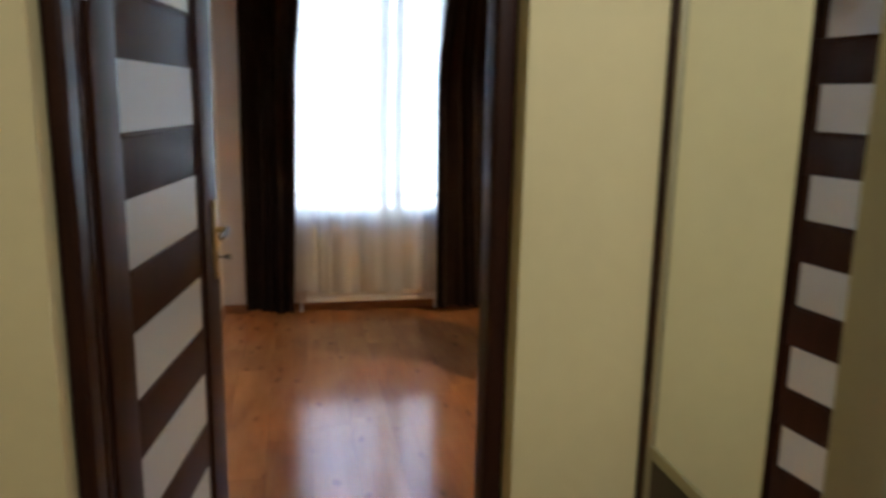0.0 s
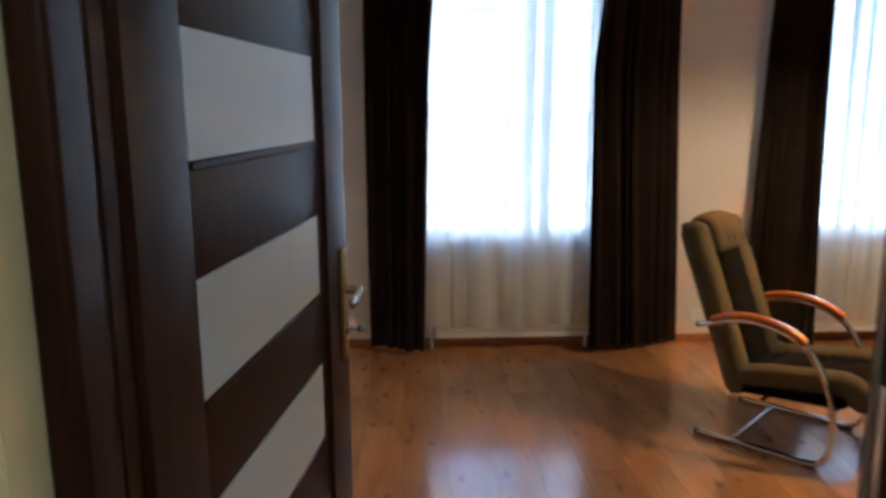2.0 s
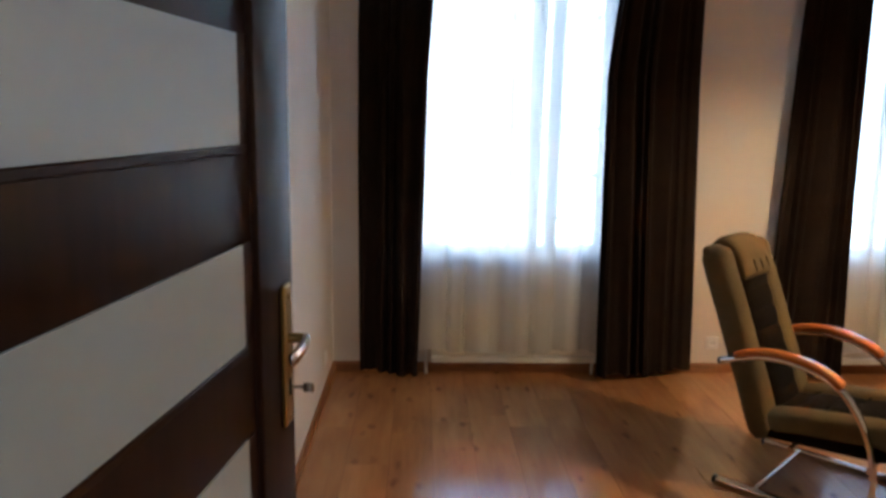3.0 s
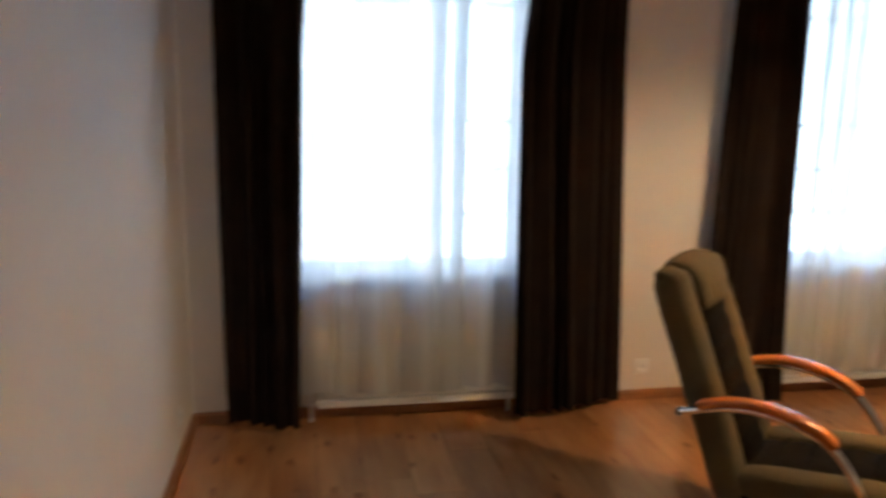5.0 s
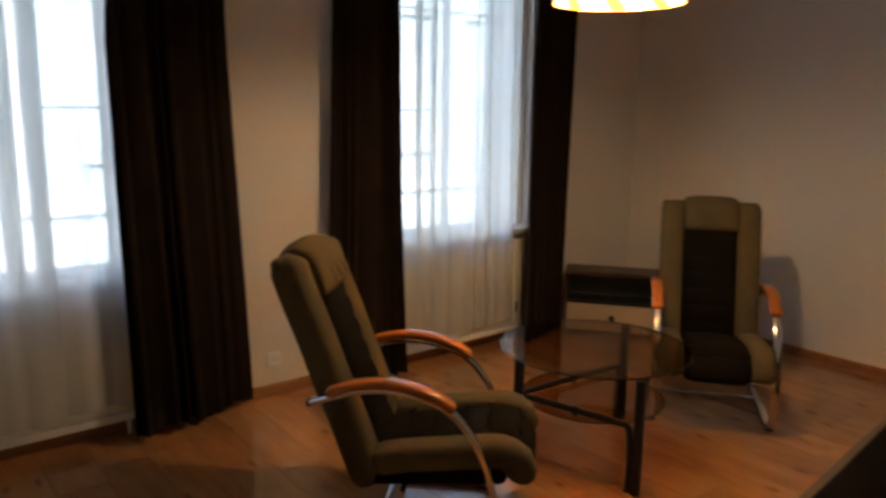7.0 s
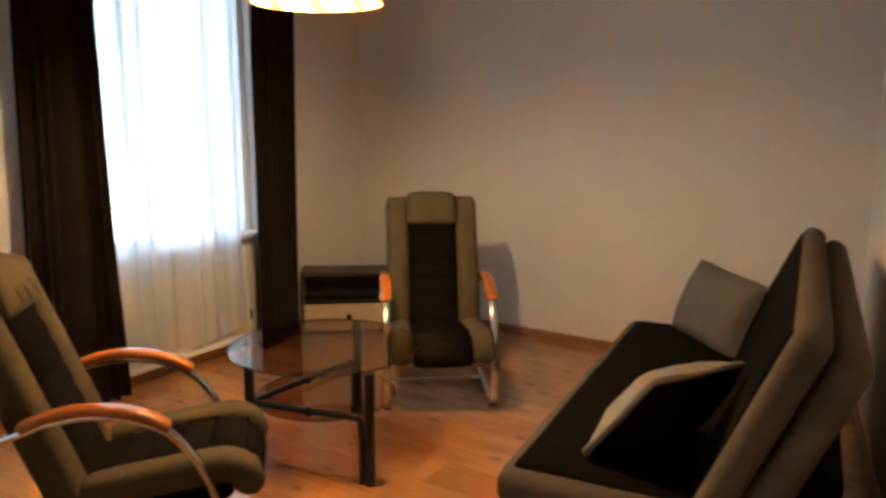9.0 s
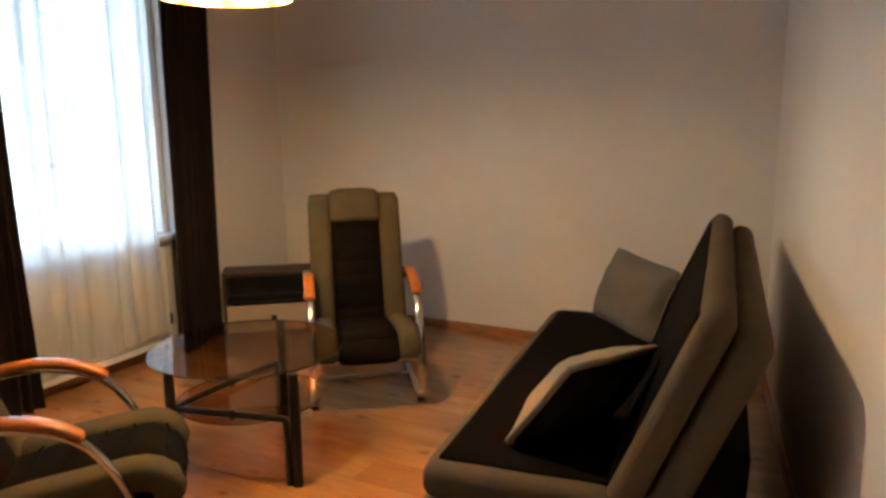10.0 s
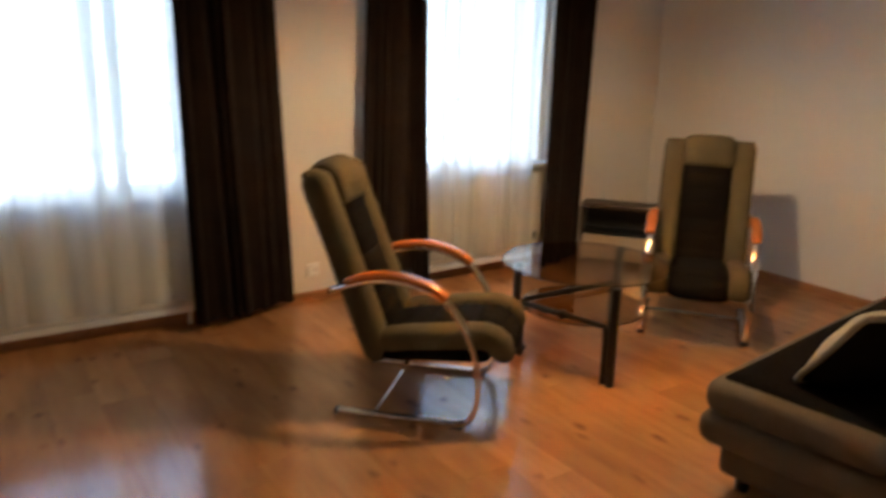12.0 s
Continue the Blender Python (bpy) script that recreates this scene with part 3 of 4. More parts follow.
def door_leaf(name, m, label, with_handle=True):
    """Leaf along +x from the hinge, its seen face at y 0, 4 cm thick towards +y."""
    d = thing(name, m, label, "door", "", "structure")
    L, st, en = 0.862, 0.12, 0.665
    tops = [1.923, 1.628, 1.336, 1.041, 0.746, 0.451]
    h = 0.150
    part("stile", box(-0.03, 0.10, -0.011, 0.04, 0.006, 2.02, 0.004), M_WENGE, d)
    part("stile", box(0.705, L, -0.011, 0.04, 0.006, 2.02, 0.004), M_WENGE, d)
    part("rail", box(0.10, 0.705, 0.0, 0.036, tops[0], 2.02, 0.003), M_WENGE, d)
    for a, b in zip(tops, tops[1:]):
        part("rail", box(0.10, 0.705, 0.0, 0.036, b, a - h, 0.003), M_WENGE, d)
    part("rail", box(0.10, 0.705, 0.0, 0.036, 0.006, tops[-1] - h, 0.003), M_WENGE, d)
    for t in tops:
        part("glass_pane", box(st, en, -0.0022, 0.03, t - h, t), M_FROST, d, "matt frosted glass pane")
    for t in tops:
        part("glazing_bead", box(st, en, -0.006, -0.0, t - h - 0.012, t - h, 0.002, 1), M_WENGE, d)
        part("inner_stile", box(0.10, st, -0.001, 0.035, t - h, t), M_WENGE, d)
        part("inner_stile", box(en, 0.705, -0.001, 0.035, t - h, t), M_WENGE, d)
    if with_handle:
        hx, hz = L - 0.050, 1.157
        plate = part("handle_plate", box(hx - 0.020, hx + 0.020, -0.019, -0.011, hz - 0.152, hz + 0.090, 0.006, 3), M_BRASS, d, "long brass handle plate")
        part("spindle", tube([(hx, -0.019, hz), (hx, -0.046, hz)], 0.009, side=(1, 0, 0)), M_BRASS, plate)
        part("lever", sweep([(hx, -0.046, hz), (hx - 0.02, -0.054, hz + 0.002), (hx - 0.055, -0.056, hz - 0.003), (hx - 0.095, -0.052, hz - 0.009)], (0, 0, 1), 0.011, 0.007, 2.6, 12, 0.012, 0.008), M_STEEL, plate, "curved satin nickel lever")
        part("lock_bolt", box(hx - 0.004, hx + 0.004, -0.022, -0.019, hz - 0.10, hz - 0.07, 0.002), M_BLACK, plate)
        key = part("key", sweep([(hx, -0.019, hz - 0.085), (hx, -0.042, hz - 0.085)], (1, 0, 0), 0.003, 0.003, 2, 8), M_STEEL, plate, "small steel key in the lock")
        part("key_bow", box(hx - 0.002, hx + 0.002, -0.060, -0.042, hz - 0.093, hz - 0.077, 0.001), M_STEEL, plate)
        part("screw", lathe([(0, 0), (0.005, 0), (0.004, 0.002), (0, 0.0025)], 10), M_BRASS, plate).matrix_local = pose(hx, -0.019, hz + 0.07, 90)
        part("screw", lathe([(0, 0), (0.005, 0), (0.004, 0.002), (0, 0.0025)], 10), M_BRASS, plate).matrix_local = pose(hx, -0.019, hz - 0.14, 90)
        part("latch", box(L, L + 0.008, 0.012, 0.028, hz - 0.02, hz + 0.01, 0.002), M_STEEL, d)
        part("lock_face", box(L - 0.001, L + 0.002, 0.008, 0.032, hz - 0.15, hz + 0.06, 0.001), M_STEEL, d)
    for z in (0.25, 1.8):
        part("hinge", lathe([(0, 0), (0.007, 0), (0.007, 0.07), (0, 0.07)], 12, at=(-0.006, 0.045, z)), M_STEEL, d)
    return d


angle = math.degrees(math.atan2(0.990, 0.138))
door_leaf("door_1", pose(0.022, 0.838, 0, 0, 0, angle), "open wenge door with six frosted glass panes and brass handle plate")

# the neighbouring door in the hall, shut
hframe = thing("door_frame", pose(-1.08, HALL, 0), "dark wenge frame of a shut hall door", "door frame", "", "structure")
part("casing", box(0.0, 0.05, -0.012, 0.10, 0, 2.08, 0.006), M_WENGE, hframe)
part("casing", box(0.85, 0.93, -0.012, 0.10, 0, 2.08, 0.006), M_WENGE, hframe)
part("casing", box(0.05, 0.85, -0.012, 0.10, 2.03, 2.08, 0.006), M_WENGE, hframe)
door_leaf("door_2", pose(-1.00, HALL + 0.02, 0), "shut wenge hall door with frosted glass panes", False)

# ---- the hall wardrobe with its mirror ----
ward = thing("wardrobe", pose(1.10, HALL, 0), "built-in hall wardrobe with a mirrored sliding door", "wardrobe")
part("side_panel", box(-0.026, -0.003, -0.020, -0.001, 0.0, 2.60, 0.002), M_WENGE, ward, "dark wenge edge board")
part("stile", box(-0.018, 0.02, -0.034, -0.003, 0.03, 2.56, 0.004), M_ALU, ward, "champagne aluminium profile")
part("stile", box(-0.018, 0.02, -0.620, -0.520, 0.03, 2.56, 0.004), M_ALU, ward, "champagne aluminium profile")
part("cross_bar", box(-0.016, 0.018, -0.520, -0.034, 0.855, 0.880, 0.003), M_ALU, ward, "champagne aluminium profile")
part("cross_bar", box(-0.016, 0.018, -0.520, -0.034, 2.53, 2.56, 0.003), M_ALU, ward, "champagne aluminium profile")
part("cross_bar", box(-0.016, 0.018, -0.520, -0.034, 0.03, 0.07, 0.003), M_ALU, ward, "champagne aluminium profile")
part("mirror", box(-0.012, -0.006, -0.520, -0.034, 0.88, 2.53), M_MIRROR, ward, "large clear mirror")
part("lower_panel", box(-0.010, 0.014, -0.520, -0.034, 0.07, 0.855), M_BOARD, ward, "dark board panel")
part("second_door", box(0.03, 0.05, -2.7, -0.60, 0.03, 2.56, 0.003), M_BOARD, ward, "dark board sliding door")
part("track", box(-0.03, 0.06, -2.8, -0.003, 0.0, 0.03, 0.003), M_ALU, ward)
part("track", box(-0.03, 0.06, -2.8, -0.003, 2.56, 2.60, 0.003), M_ALU, ward)
part("top_board", box(-0.02, 0.60, -2.8, -0.003, 2.60, 2.64, 0.003), M_WENGE, ward)

hl = thing("ceiling_lamp", pose(0.92, -0.85, 2.75), "round white hall ceiling lamp, lit", "lamp")
part("base", lathe([(0, 0), (0.10, 0), (0.10, -0.03), (0.0, -0.03)], 28), M_STEEL, hl)
part("stem", lathe([(0.012, -0.03), (0.012, -0.22)], 10), M_STEEL, hl)

# ---- pendant lamp ----
lamp = thing("pendant_lamp", pose(2.665, 3.078, 1.838), "lit glass pendant lamp with cream and orange stripes", "lamp")
prof = [(0.225, 0.0), (0.222, 0.022), (0.208, 0.055), (0.176, 0.100), (0.130, 0.140), (0.082, 0.163), (0.045, 0.175)]
segs = 16
for i in range(segs):
    bm = bmesh.new()
    inner = [(r - 0.004, z) for r, z in prof]
    loop = prof + inner[::-1]
    a0 = 2 * math.pi * i / segs
    wide = 0.62 if i % 2 else 1.38
    a0 += (0.0 if i % 2 == 0 else 2 * math.pi / segs * 0.38)
    lathe(loop + [loop[0]], 6, bm, a0, a0 + 2 * math.pi / segs * wide)
    for v in bm.verts:
        q = v.co.z * 3.2
        x, y = v.co.x, v.co.y
        v.co.x, v.co.y = x * math.cos(q) - y * math.sin(q), x * math.sin(q) + y * math.cos(q)
    part("shade_stripe", bm, M_GLOW_O if i % 2 else M_GLOW_Y, lamp, "orange glass stripe" if i % 2 else "cream glass stripe")
part("socket_cap", lathe([(0.0, 0.25), (0.022, 0.25), (0.034, 0.20), (0.048, 0.172), (0.0, 0.165)], 24), M_CHROME, lamp, "chrome lamp cap")
part("cable", tube([(0, 0, 0.25), (0.0, 0.0, HIGH - 1.848)], 0.004, 8, 0.3), M_BLACK, lamp)
part("ceiling_rose", lathe([(0, HIGH - 1.838), (0.055, HIGH - 1.838), (0.05, HIGH - 1.868), (0.0, HIGH - 1.898)], 28), M_CHROME, lamp)


# ---- armchairs ----
def armchair():
    c = thing("armchair", pose(0, 0, 0), "cantilever armchair, olive-beige and dark brown upholstery, cherry armrests", "chair", "armchairs by the glass table")
    S = (0, 1, 0)

    def at(path, v, du=0.0, dz=0.0):
        return [(u + du, v, z + dz) for u, z in path]
    mid = [(-0.096, 0.998), (-0.055, 0.88), (0.000, 0.74), (0.055, 0.59), (0.110, 0.45), (0.158, 0.315), (0.194, 0.232)]
    back = part("backrest", sweep(at(mid, 0, -0.022), S, 0.248, 0.030, 4, 24, 0.04, 0.02), M_BEIGE, c)
    for v in (-0.192, 0.192):
        part("back_bolster", sweep(at(mid, v), S, 0.062, 0.060, 2.8, 18, 0.035, 0.05), M_BEIGE, back)
    part("back_panel", sweep(at(mid[1:], 0, 0.014), S, 0.136, 0.042, 3.0, 20, 0.008, 0.03, lambda s: 1 + 0.24 * abs(math.sin(s * math.pi * 8)) ** 0.6), M_QUILT, back, "dark brown quilted centre panel")
    head = [(-0.140, 0.925), (-0.150, 0.962), (-0.125, 0.990), (-0.082, 0.992), (-0.046, 0.962), (-0.022, 0.915), (0.002, 0.855)]
    hr = part("headrest", sweep(at(head, 0, 0.014, 0.003), S, 0.137, 0.030, 3.0, 24, 0.012, 0.022, lambda s: 0.75 + 0.55 * math.sin(math.pi * min(1, max(0, s * 1.25 - 0.22))) ** 0.8), M_BEIGE, c, "padded olive-beige headrest folded over the top")
    for v in (-0.068, 0.0, 0.068):
        part("seam", tube([(-0.034, v, 0.991), (0.003, v, 0.960), (0.026, v, 0.931), (0.042, v, 0.893)], 0.0026, 6, 0.015), M_BEIGE, hr)
    seat_l = [(0.190, 0.315), (0.30, 0.340), (0.42, 0.356), (0.54, 0.372), (0.620, 0.378), (0.676, 0.352), (0.688, 0.315), (0.676, 0.282)]
    seat = part("seat", sweep([(0.18, 0, 0.272), (0.42, 0, 0.290), (0.645, 0, 0.308)], S, 0.246, 0.036, 4.5, 24, 0.05, 0.03), M_DARK, c, "dark brown seat base")
    for v in (-0.198, 0.198):
        part("seat_bolster", sweep(at(seat_l, v), S, 0.055, 0.052, 2.8, 18, 0.03, 0.04), M_BEIGE, seat)
    part("seat_panel", sweep(at(seat_l, 0, -0.004, -0.012), S, 0.148, 0.037, 3.6, 24, 0.006, 0.03, lambda s: 1 + 0.36 * abs(math.sin(s * math.pi * 6)) ** 0.6), M_QUILT, seat, "dark brown quilted centre panel")
    ribs = resample([(u, 0.0, z) for u, z in seat_l], 0.005)
    for k in range(1, 6):
        p, q = ribs[int(len(ribs) * k / 6)], ribs[int(len(ribs) * k / 6) - 2]
        nrm = (p - q).normalized()
        up = Vector((-nrm.z, 0, nrm.x))
        line = [p + up * 0.0280 + nrm * 0.008 * math.sin(v * 42 + k) + Vector((0, v, 0)) for v in [-0.14 + 0.02 * i for i in range(15)]]
        part("seam", tube([tuple(w) for w in line], 0.0045, 6, 0.02, side=(0, 0, 1)), M_DARK, seat, "dark stitched groove")
    rail = [(0.0, 0.538), (0.06, 0.556), (0.14, 0.583), (0.24, 0.595), (0.34, 0.583), (0.42, 0.556), (0.48, 0.515), (0.535, 0.440), (0.577, 0.350), (0.600, 0.255), (0.605, 0.165),
            (0.595, 0.085), (0.570, 0.035), (0.525, 0.016), (0.40, 0.016), (0.20, 0.016), (0.02, 0.016)]
    wood = [(0.055, 0.572), (0.14, 0.603), (0.24, 0.616), (0.34, 0.604), (0.42, 0.577), (0.474, 0.540)]
    for v in (-0.268, 0.268):
        fr = part("side_frame", sweep(at(rail, v), S, 0.019, 0.0125, 2.6, 12, 0.02), M_CHROME, c, "bent chrome tube frame")
        part("end_cap", sweep([(-0.006, v, 0.536), (0.004, v, 0.539)], S, 0.020, 0.0135, 2.6, 12, 0.02), M_BLACK, fr)
        part("end_cap", sweep([(0.012, v, 0.016), (0.024, v, 0.016)], S, 0.020, 0.0150, 2.6, 12, 0.02), M_BLACK, fr)
        part("foot", box(0.50, 0.55, v - 0.018, v + 0.018, 0.0, 0.006, 0.002), M_BLACK, fr)
        part("armrest", sweep(at(wood, v), S, 0.029, 0.017, 3.0, 16, 0.02, 0.015), M_ARM, c, "curved cherry wood armrest")
        part("bracket", sweep([(0.07, v, 0.553), (0.085, v * 0.92, 0.545)], (1, 0, 0), 0.012, 0.006, 3, 10), M_CHROME, c)
    for u, z in ((0.30, 0.235), (0.585, 0.245)):
        part("cross_bar", tube([(u, -0.262, z), (u, 0.262, z)], 0.011, side=(0, 0, 1)), M_CHROME, c)
    part("cross_bar", tube([(0.18, -0.262, 0.018), (0.18, 0.262, 0.018)], 0.010, side=(0, 0, 1)), M_CHROME, c)
    for v in (-0.15, 0.15):
        part("seat_rail", sweep([(0.20, v, 0.228), (0.40, v, 0.238), (0.595, v, 0.248)], S, 0.012, 0.008, 3, 10), M_CHROME, c)
    return c


chair_a = armchair()
chair_a.matrix_world = pose(1.818, 3.588, 0, 0, 0, -45.6)
chair_b = copy_thing(chair_a, pose(4.070, 3.536, 0, 0, 0, math.degrees(math.atan2(-0.62, -0.785))))

# ---- round glass table ----
table = thing("coffee_table", pose(2.984, 3.369, 0), "round smoked glass coffee table on black steel legs", "table")
TOP, SH = 0.478, 0.256
for nm, r, z in (("tabletop", 0.405, TOP), ("lower_shelf", 0.305, SH)):
    g = part(nm, lathe([(0, z - 0.008), (r - 0.003, z - 0.008), (r, z - 0.005), (r, z - 0.002), (r - 0.003, z), (0, z)], 72), M_SMOKE, table, "round smoked brown glass", False)
    part("edge", lathe([(r - 0.002, z - 0.007), (r + 0.0012, z - 0.006), (r + 0.0012, z - 0.002), (r - 0.002, z - 0.001)], 72), M_RIM, g, "dark polished glass edge")
feet = [(-0.297, 0.156), (-0.168, -0.375), (0.385, 0.140)]
for k, (fx, fy) in enumerate(feet):
    rr = math.hypot(fx, fy)
    ux, uy = fx / rr, fy / rr
    leg = part("leg", tube([(fx, fy, 0.0), (fx, fy, TOP - 0.010)], 0.021, 14, 0.2, side=(1, 0, 0)), M_BLACK, table)
    part("leg_pad", lathe([(0, TOP - 0.0095), (0.021, TOP - 0.0095), (0.021, TOP - 0.014), (0, TOP - 0.014)], 16, at=(fx, fy, 0)), M_BLACK, leg)
    part("foot_clamp", box(fx - ux * 0.025 - 0.022, fx - ux * 0.025 + 0.022, fy - uy * 0.025 - 0.022, fy - uy * 0.025 + 0.022, 0.02, 0.045, 0.004), M_BLACK, leg)
for a, b in ((0, 1), (0, 2)):
    pa, pb = Vector((*feet[a], 0)), Vector((*feet[b], 0))
    d = (pb - pa).normalized()
    ca, cb = pa + d * 0.036, pb - d * 0.036
    zb = SH + 0.020
    path = [ca + Vector((0, 0, 0.0)), ca + Vector((0, 0, zb - 0.06)), ca + d * 0.012 + Vector((0, 0, zb)), ca + d * 0.05 + Vector((0, 0, zb)),
            cb - d * 0.05 + Vector((0, 0, zb)), cb - d * 0.012 + Vector((0, 0, zb)), cb + Vector((0, 0, zb - 0.06)), cb]
    bar = part("shelf_bar", tube(path, 0.0135, 12, 0.02, side=(-d.y, d.x, 0)), M_BLACK, table, "bent black steel tube")
    m = (ca + cb) / 2
    part("glass_stop", lathe([(0, SH + 0.0005), (0.014, SH + 0.0005), (0.014, zb + 0.017), (0.011, zb + 0.019), (0, zb + 0.019)], 14, at=(m.x, m.y, 0)), M_BLACK, bar)

# ---- sofa ----
ang = math.degrees(math.atan2(0.12, 0.993))
sofa = thing("sofa_bed", pose(2.45, 2.245, 0, 0, 0, ang), "folding sofa bed in dark brown cloth with beige edges", "sofa")
W = 1.88
part("base_box", box(0.07, W - 0.07, -0.62, -0.05, 0.06, 0.21, 0.04, 3), M_SOFA, sofa, "beige upholstered base")
for x in (0.14, W - 0.18):
    for y in (-0.12, -0.58):
        part("foot", lathe([(0, 0), (0.022, 0), (0.028, 0.07), (0, 0.07)], 16, at=(x, y, 0)), M_BLACK, sofa)


def padded(x0, x1, y0, y1, z0, z1, r, seed):
    """A soft mattress: a rounded block whose faces swell and ripple a little."""
    bm = box(x0, x1, y0, y1, z0, z1)
    bmesh.ops.subdivide_edges(bm, edges=bm.edges[:], cuts=13, use_grid_fill=True)
    mid = Vector(((x0 + x1) / 2, (y0 + y1) / 2, (z0 + z1) / 2))
    half = Vector(((x1 - x0) / 2, (y1 - y0) / 2, (z1 - z0) / 2))
    for v in bm.verts:
        q = v.co - mid
        # denser rows near the rims, then pull the rim in to the radius r
        for k in range(3):
            u = q[k] / half[k]
            q[k] = half[k] * math.copysign(1 - max(0.0, 1 - abs(u)) ** 1.9, u)
        core = Vector([max(-half[k] + r, min(half[k] - r, q[k])) for k in range(3)])
        out = q - core
        if out.length > 1e-6:
            q = core + out.normalized() * r
        q += q.normalized() * 0.006 * noise.noise(Vector((q.x * 3.1, q.y * 5.0, q.z * 5.0 + seed)))
        v.co = mid + q
    return bm


seat = part("seat_mattress", padded(0, W, -0.60, 0.0, 0.300, 0.428, 0.055, 1), M_SOFA, sofa, "beige-edged seat mattress")
part("seat_top", padded(0.050, W - 0.050, -0.60, -0.045, 0.385, 0.436, 0.022, 2), M_DARK, seat, "dark brown seat cloth")
part("seat_lower", padded(-0.006, W + 0.006, -0.62, 0.010, 0.186, 0.312, 0.055, 3), M_SOFA, sofa, "beige lower mattress")
# the two mattresses of the back lean on each other, folded up behind the seat
LEAN = pose(0, -0.545, 0.400, 23.0)
for k, nm in enumerate(("back_front", "back_rear")):
    y1 = -0.104 * k
    bm = padded(0.0 - 0.004 * k, W, y1 - 0.100, y1, -0.06 + 0.03 * k, 0.628 - 0.014 * k, 0.046, 5 + k)
    bmesh.ops.transform(bm, matrix=LEAN, verts=bm.verts)
    pad = part(nm, bm, M_SOFA, sofa, "beige-edged back mattress")
    if not k:
        bm = padded(0.048, W - 0.048, -0.050, 0.006, -0.03, 0.592, 0.020, 8)
        bmesh.ops.transform(bm, matrix=LEAN, verts=bm.verts)
        part("back_cloth", bm, M_DARK, pad, "dark brown back cloth")
part("back_support", prism_x([(-0.60, 0.05), (-0.90, 0.05), (-0.92, 0.56), (-0.86, 0.60), (-0.72, 0.34), (-0.64, 0.30)], 0.05, W - 0.05), M_DARK, sofa, "dark cloth-covered rear box")


def cushion(name, m, w, h, t, mat, label, back=None, pipe=0.005):
    """A square cushion standing on its lower edge: w wide (x), h high (z), t thick (y)."""
    def half(sign):
        n = 18
        bm = bmesh.new()
        grid = []
        for j in range(n + 1):
            row = []
            for i in range(n + 1):
                u, v = 2 * i / n - 1, 2 * j / n - 1
                puff = max(0.0, (1 - abs(u) ** 2.6) * (1 - abs(v) ** 2.6)) ** 0.55
                pinch = 1 - 0.06 * (1 - abs(u) ** 2) * (abs(v) ** 3) - 0.05 * abs(u) ** 8
                pinch2 = 1 - 0.06 * (1 - abs(v) ** 2) * (abs(u) ** 3) - 0.05 * abs(v) ** 8
                wrinkle = 0.012 * noise.noise(Vector((u * 3, v * 3, sign * 4.0))) * (0.3 + puff)
                row.append(bm.verts.new((u * w / 2 * pinch2, sign * (0.003 + t / 2 * puff) + wrinkle, h / 2 + v * h / 2 * pinch)))
            grid.append(row)
        for j in range(n):
            for i in range(n):
                bm.faces.new((grid[j][i], grid[j][i + 1], grid[j + 1][i + 1], grid[j + 1][i]))
        return bm
    c = thing(name, m, label, "cushion")
    part("cover_front", half(-1), mat, c)
    part("cover_back", half(1), back or mat, c)
    edge = []
    for k in range(41):
        a = k / 40 * 4
        s, f = int(a) % 4, a - int(a)
        u, v = [(-1 + 2 * f, -1), (1, -1 + 2 * f), (1 - 2 * f, 1), (-1, 1 - 2 * f)][s]
        edge.append((u * w / 2 * (1 - 0.06 * (1 - v * v) * abs(u) ** 3 - 0.05 * abs(v) ** 8), 0, h / 2 + v * h / 2 * (1 - 0.06 * (1 - u * u) * abs(v) ** 3 - 0.05 * abs(u) ** 8)))
    part("piping", tube(edge, pipe, 10, 0.05, side=(0, 1, 0.01)), back or mat, c)
    return c


def spread(foot, across, up):
    """A cushion's pose from the middle of its lower edge and the ways along and up its face."""
    ax, az = Vector(across).normalized(), Vector(up).normalized()
    ay = az.cross(ax).normalized()
    return Matrix.Translation(foot) @ Matrix((ax, ay, ax.cross(ay))).transposed().to_4x4()


cushion("cushion", spread((4.035, 2.04, 0.438), (-0.64, -0.77, -0.08), (0.03, -0.50, 0.86)), 0.47, 0.355, 0.16, M_GREY, "grey-brown cushion standing on the far end of the sofa")
cushion("cushion", spread((2.84, 1.957, 0.435), (0.40, -0.165, -0.03), (-0.08, -0.215, 0.30)), 0.43, 0.38, 0.165, M_DARK, "dark cushion with a cream face leaning over the sofa seat", M_CREAM, 0.012)

# ---- corner cabinet ----
cab = thing("corner_cabinet", pose(4.17, 4.645, 0, 0, 0, math.degrees(math.atan2(-0.79, 0.612))), "low dark corner cabinet with a cream drawer front", "cabinet")
poly = [(0, 0), (0.92, 0), (0.92, 0.225), (0, 0.225)]
inner = [(0.02, 0.03), (0.90, 0.03), (0.90, 0.21), (0.02, 0.21)]
part("top_board", prism(poly, 0.405, 0.430), M_TV, cab)
part("shelf", prism(inner, 0.215, 0.232), M_BLACKBOARD, cab)
part("bottom_board", prism(inner, 0.03, 0.05), M_BLACKBOARD, cab)
part("side_board", box(0.0, 0.02, 0.004, 0.222, 0.0, 0.405), M_TV, cab)
part("side_board", box(0.90, 0.92, 0.004, 0.222, 0.0, 0.405), M_TV, cab)
part("back_board", box(0.02, 0.90, 0.210, 0.222, 0.0, 0.405), M_BLACKBOARD, cab)
dr = part("drawer_front", box(0.022, 0.898, -0.004, 0.016, 0.035, 0.212, 0.003), M_DRAWER, cab, "cream drawer front")
part("knob", box(0.30, 0.335, -0.022, -0.004, 0.11, 0.145, 0.004), M_BLACK, dr, "square dark knob")

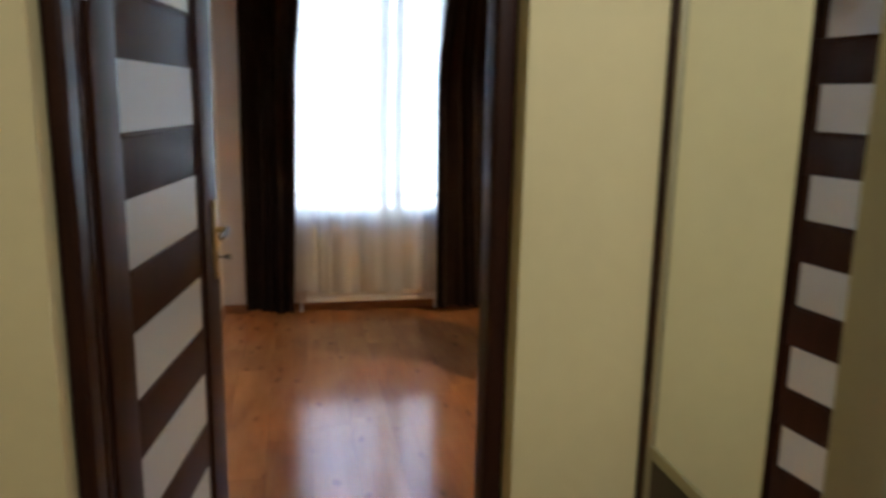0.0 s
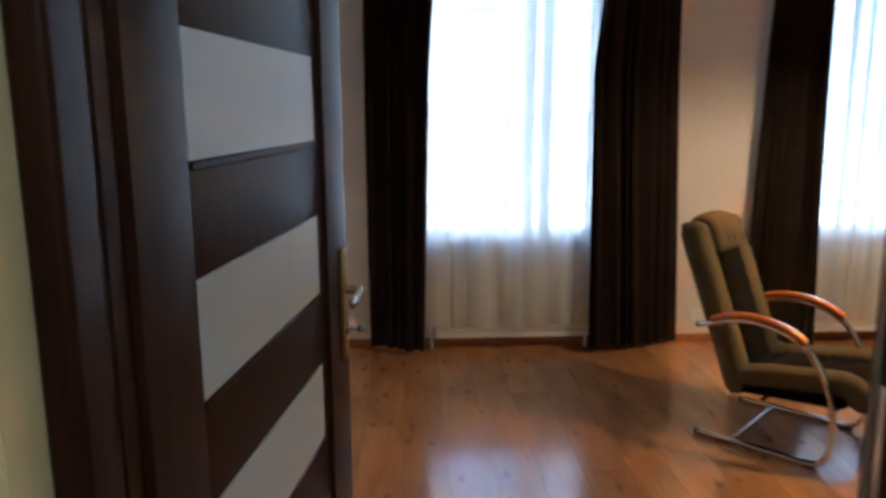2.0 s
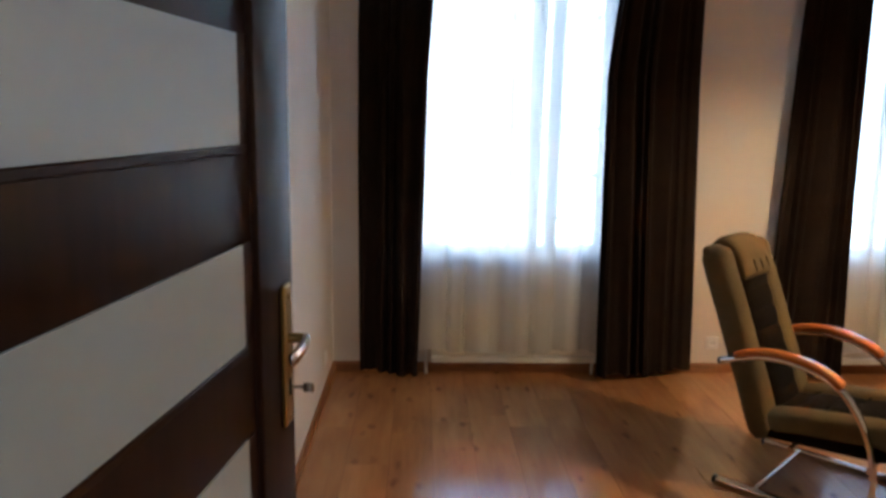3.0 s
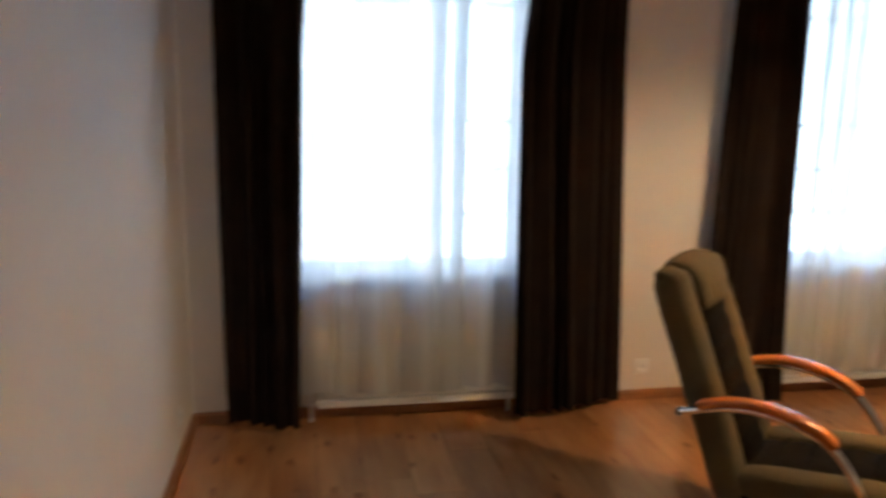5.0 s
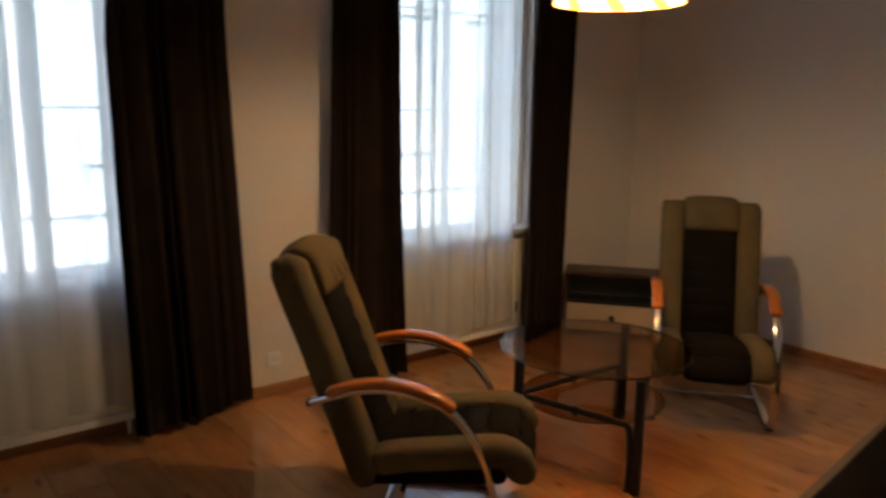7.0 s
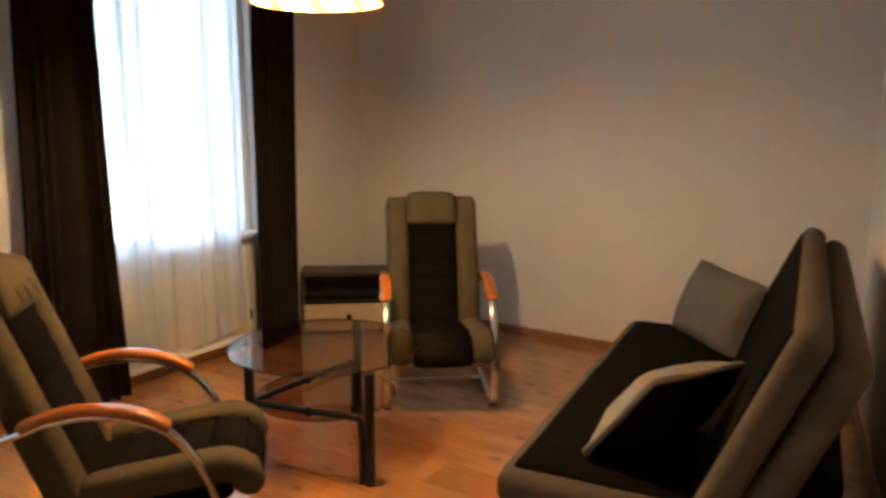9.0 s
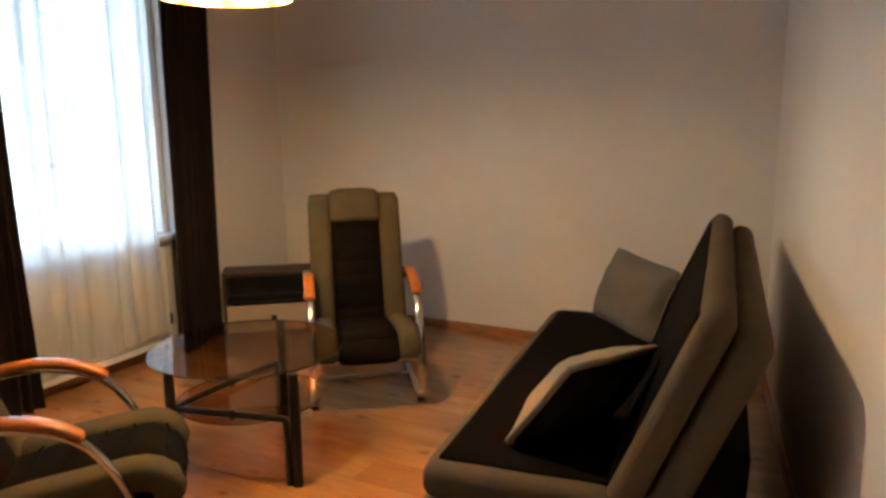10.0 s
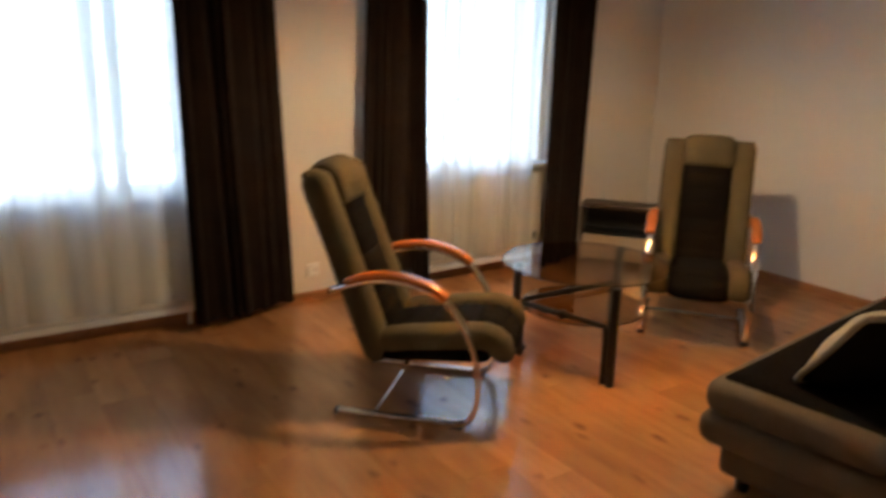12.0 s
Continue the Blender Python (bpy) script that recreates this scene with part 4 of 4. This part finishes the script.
# ---- outside ----
structure("ground", wall_mesh([(-600, 600, NORTH + T, 1200, -4.3, -4.0)]), M_ASPHALT, "street asphalt far below the windows", "street")


def town_house(x0, x1, y, top, mat, label):
    h = thing("town_house", pose(x0, y, -4.0), label, "building")
    w = x1 - x0
    part("wall", box(0, w, 0, 8, 0, top + 4), mat, h)
    part("roof", prism([(-0.2, -0.3), (w + 0.2, -0.3), (w + 0.2, 8.3), (-0.2, 8.3)], top + 4, top + 4.5), M_ROOF, h)
    part("cornice", box(-0.1, w + 0.1, -0.25, 0, top + 3.5, top + 4.0, 0.05), M_WHITE, h)
    part("band", box(0, w, -0.08, 0, 3.3, 3.55, 0.02), M_WHITE, h)
    for fl in range(int((top + 4) / 3.4)):
        for k in range(int(w / 2.4)):
            cx, cz = 1.3 + k * 2.4, 1.0 + fl * 3.4
            win = part("window", box(cx - 0.62, cx + 0.62, -0.10, 0.0, cz - 0.1, cz + 2.0, 0.02), M_WHITE, h)
            part("pane", box(cx - 0.52, cx - 0.03, -0.115, -0.10, cz, cz + 1.9), M_FACADE2, win)
            part("pane", box(cx + 0.03, cx + 0.52, -0.115, -0.10, cz, cz + 1.9), M_FACADE2, win)
    return h


town_house(-9, 3.4, 17.5, 6.2, M_FACADE, "pale pink rendered town house across the street")
town_house(3.4, 17, 17.2, 6.8, M_FACADE2, "grey-blue rendered town house across the street")

# ---- laminate planks ----
def planks():
    width, length, gap = 0.194, 1.286, 0.0012
    rnd = random.Random(4)
    mesh_cache = {}
    for i in range(-9, 27):
        x0 = WEST + i * width
        start = -2.2 - rnd.random() * length
        while start < NORTH:
            y0, y1 = max(start, -2.2), min(start + length, NORTH)
            if x0 + width * 0.5 < WEST:
                y1 = min(y1, ROOM - 0.11)
            xa, xb = max(x0, -1.5), min(x0 + width, EAST)
            if x0 > 1.9:
                y0 = max(y0, 0.80 + 0.15 * (x0 - 1.9))
                if y1 - y0 < 0.05:
                    start += length
                    continue
            if y1 - y0 > 0.05 and xb - xa > 0.02:
                key = (round(xb - xa, 4), round(y1 - y0, 4))
                if key not in mesh_cache:
                    bm = box(gap / 2, key[0] - gap / 2, gap / 2, key[1] - gap / 2, -0.009, 0.0)
                    me = bpy.data.meshes.new("plank")
                    bm.to_mesh(me)
                    bm.free()
                    me.materials.append(M_FLOOR)
                    mesh_cache[key] = me
                ob = new("plank", mesh_cache[key])
                ob.location = (xa, y0, 0)
                ob.parent = floor
            start += length


planks()
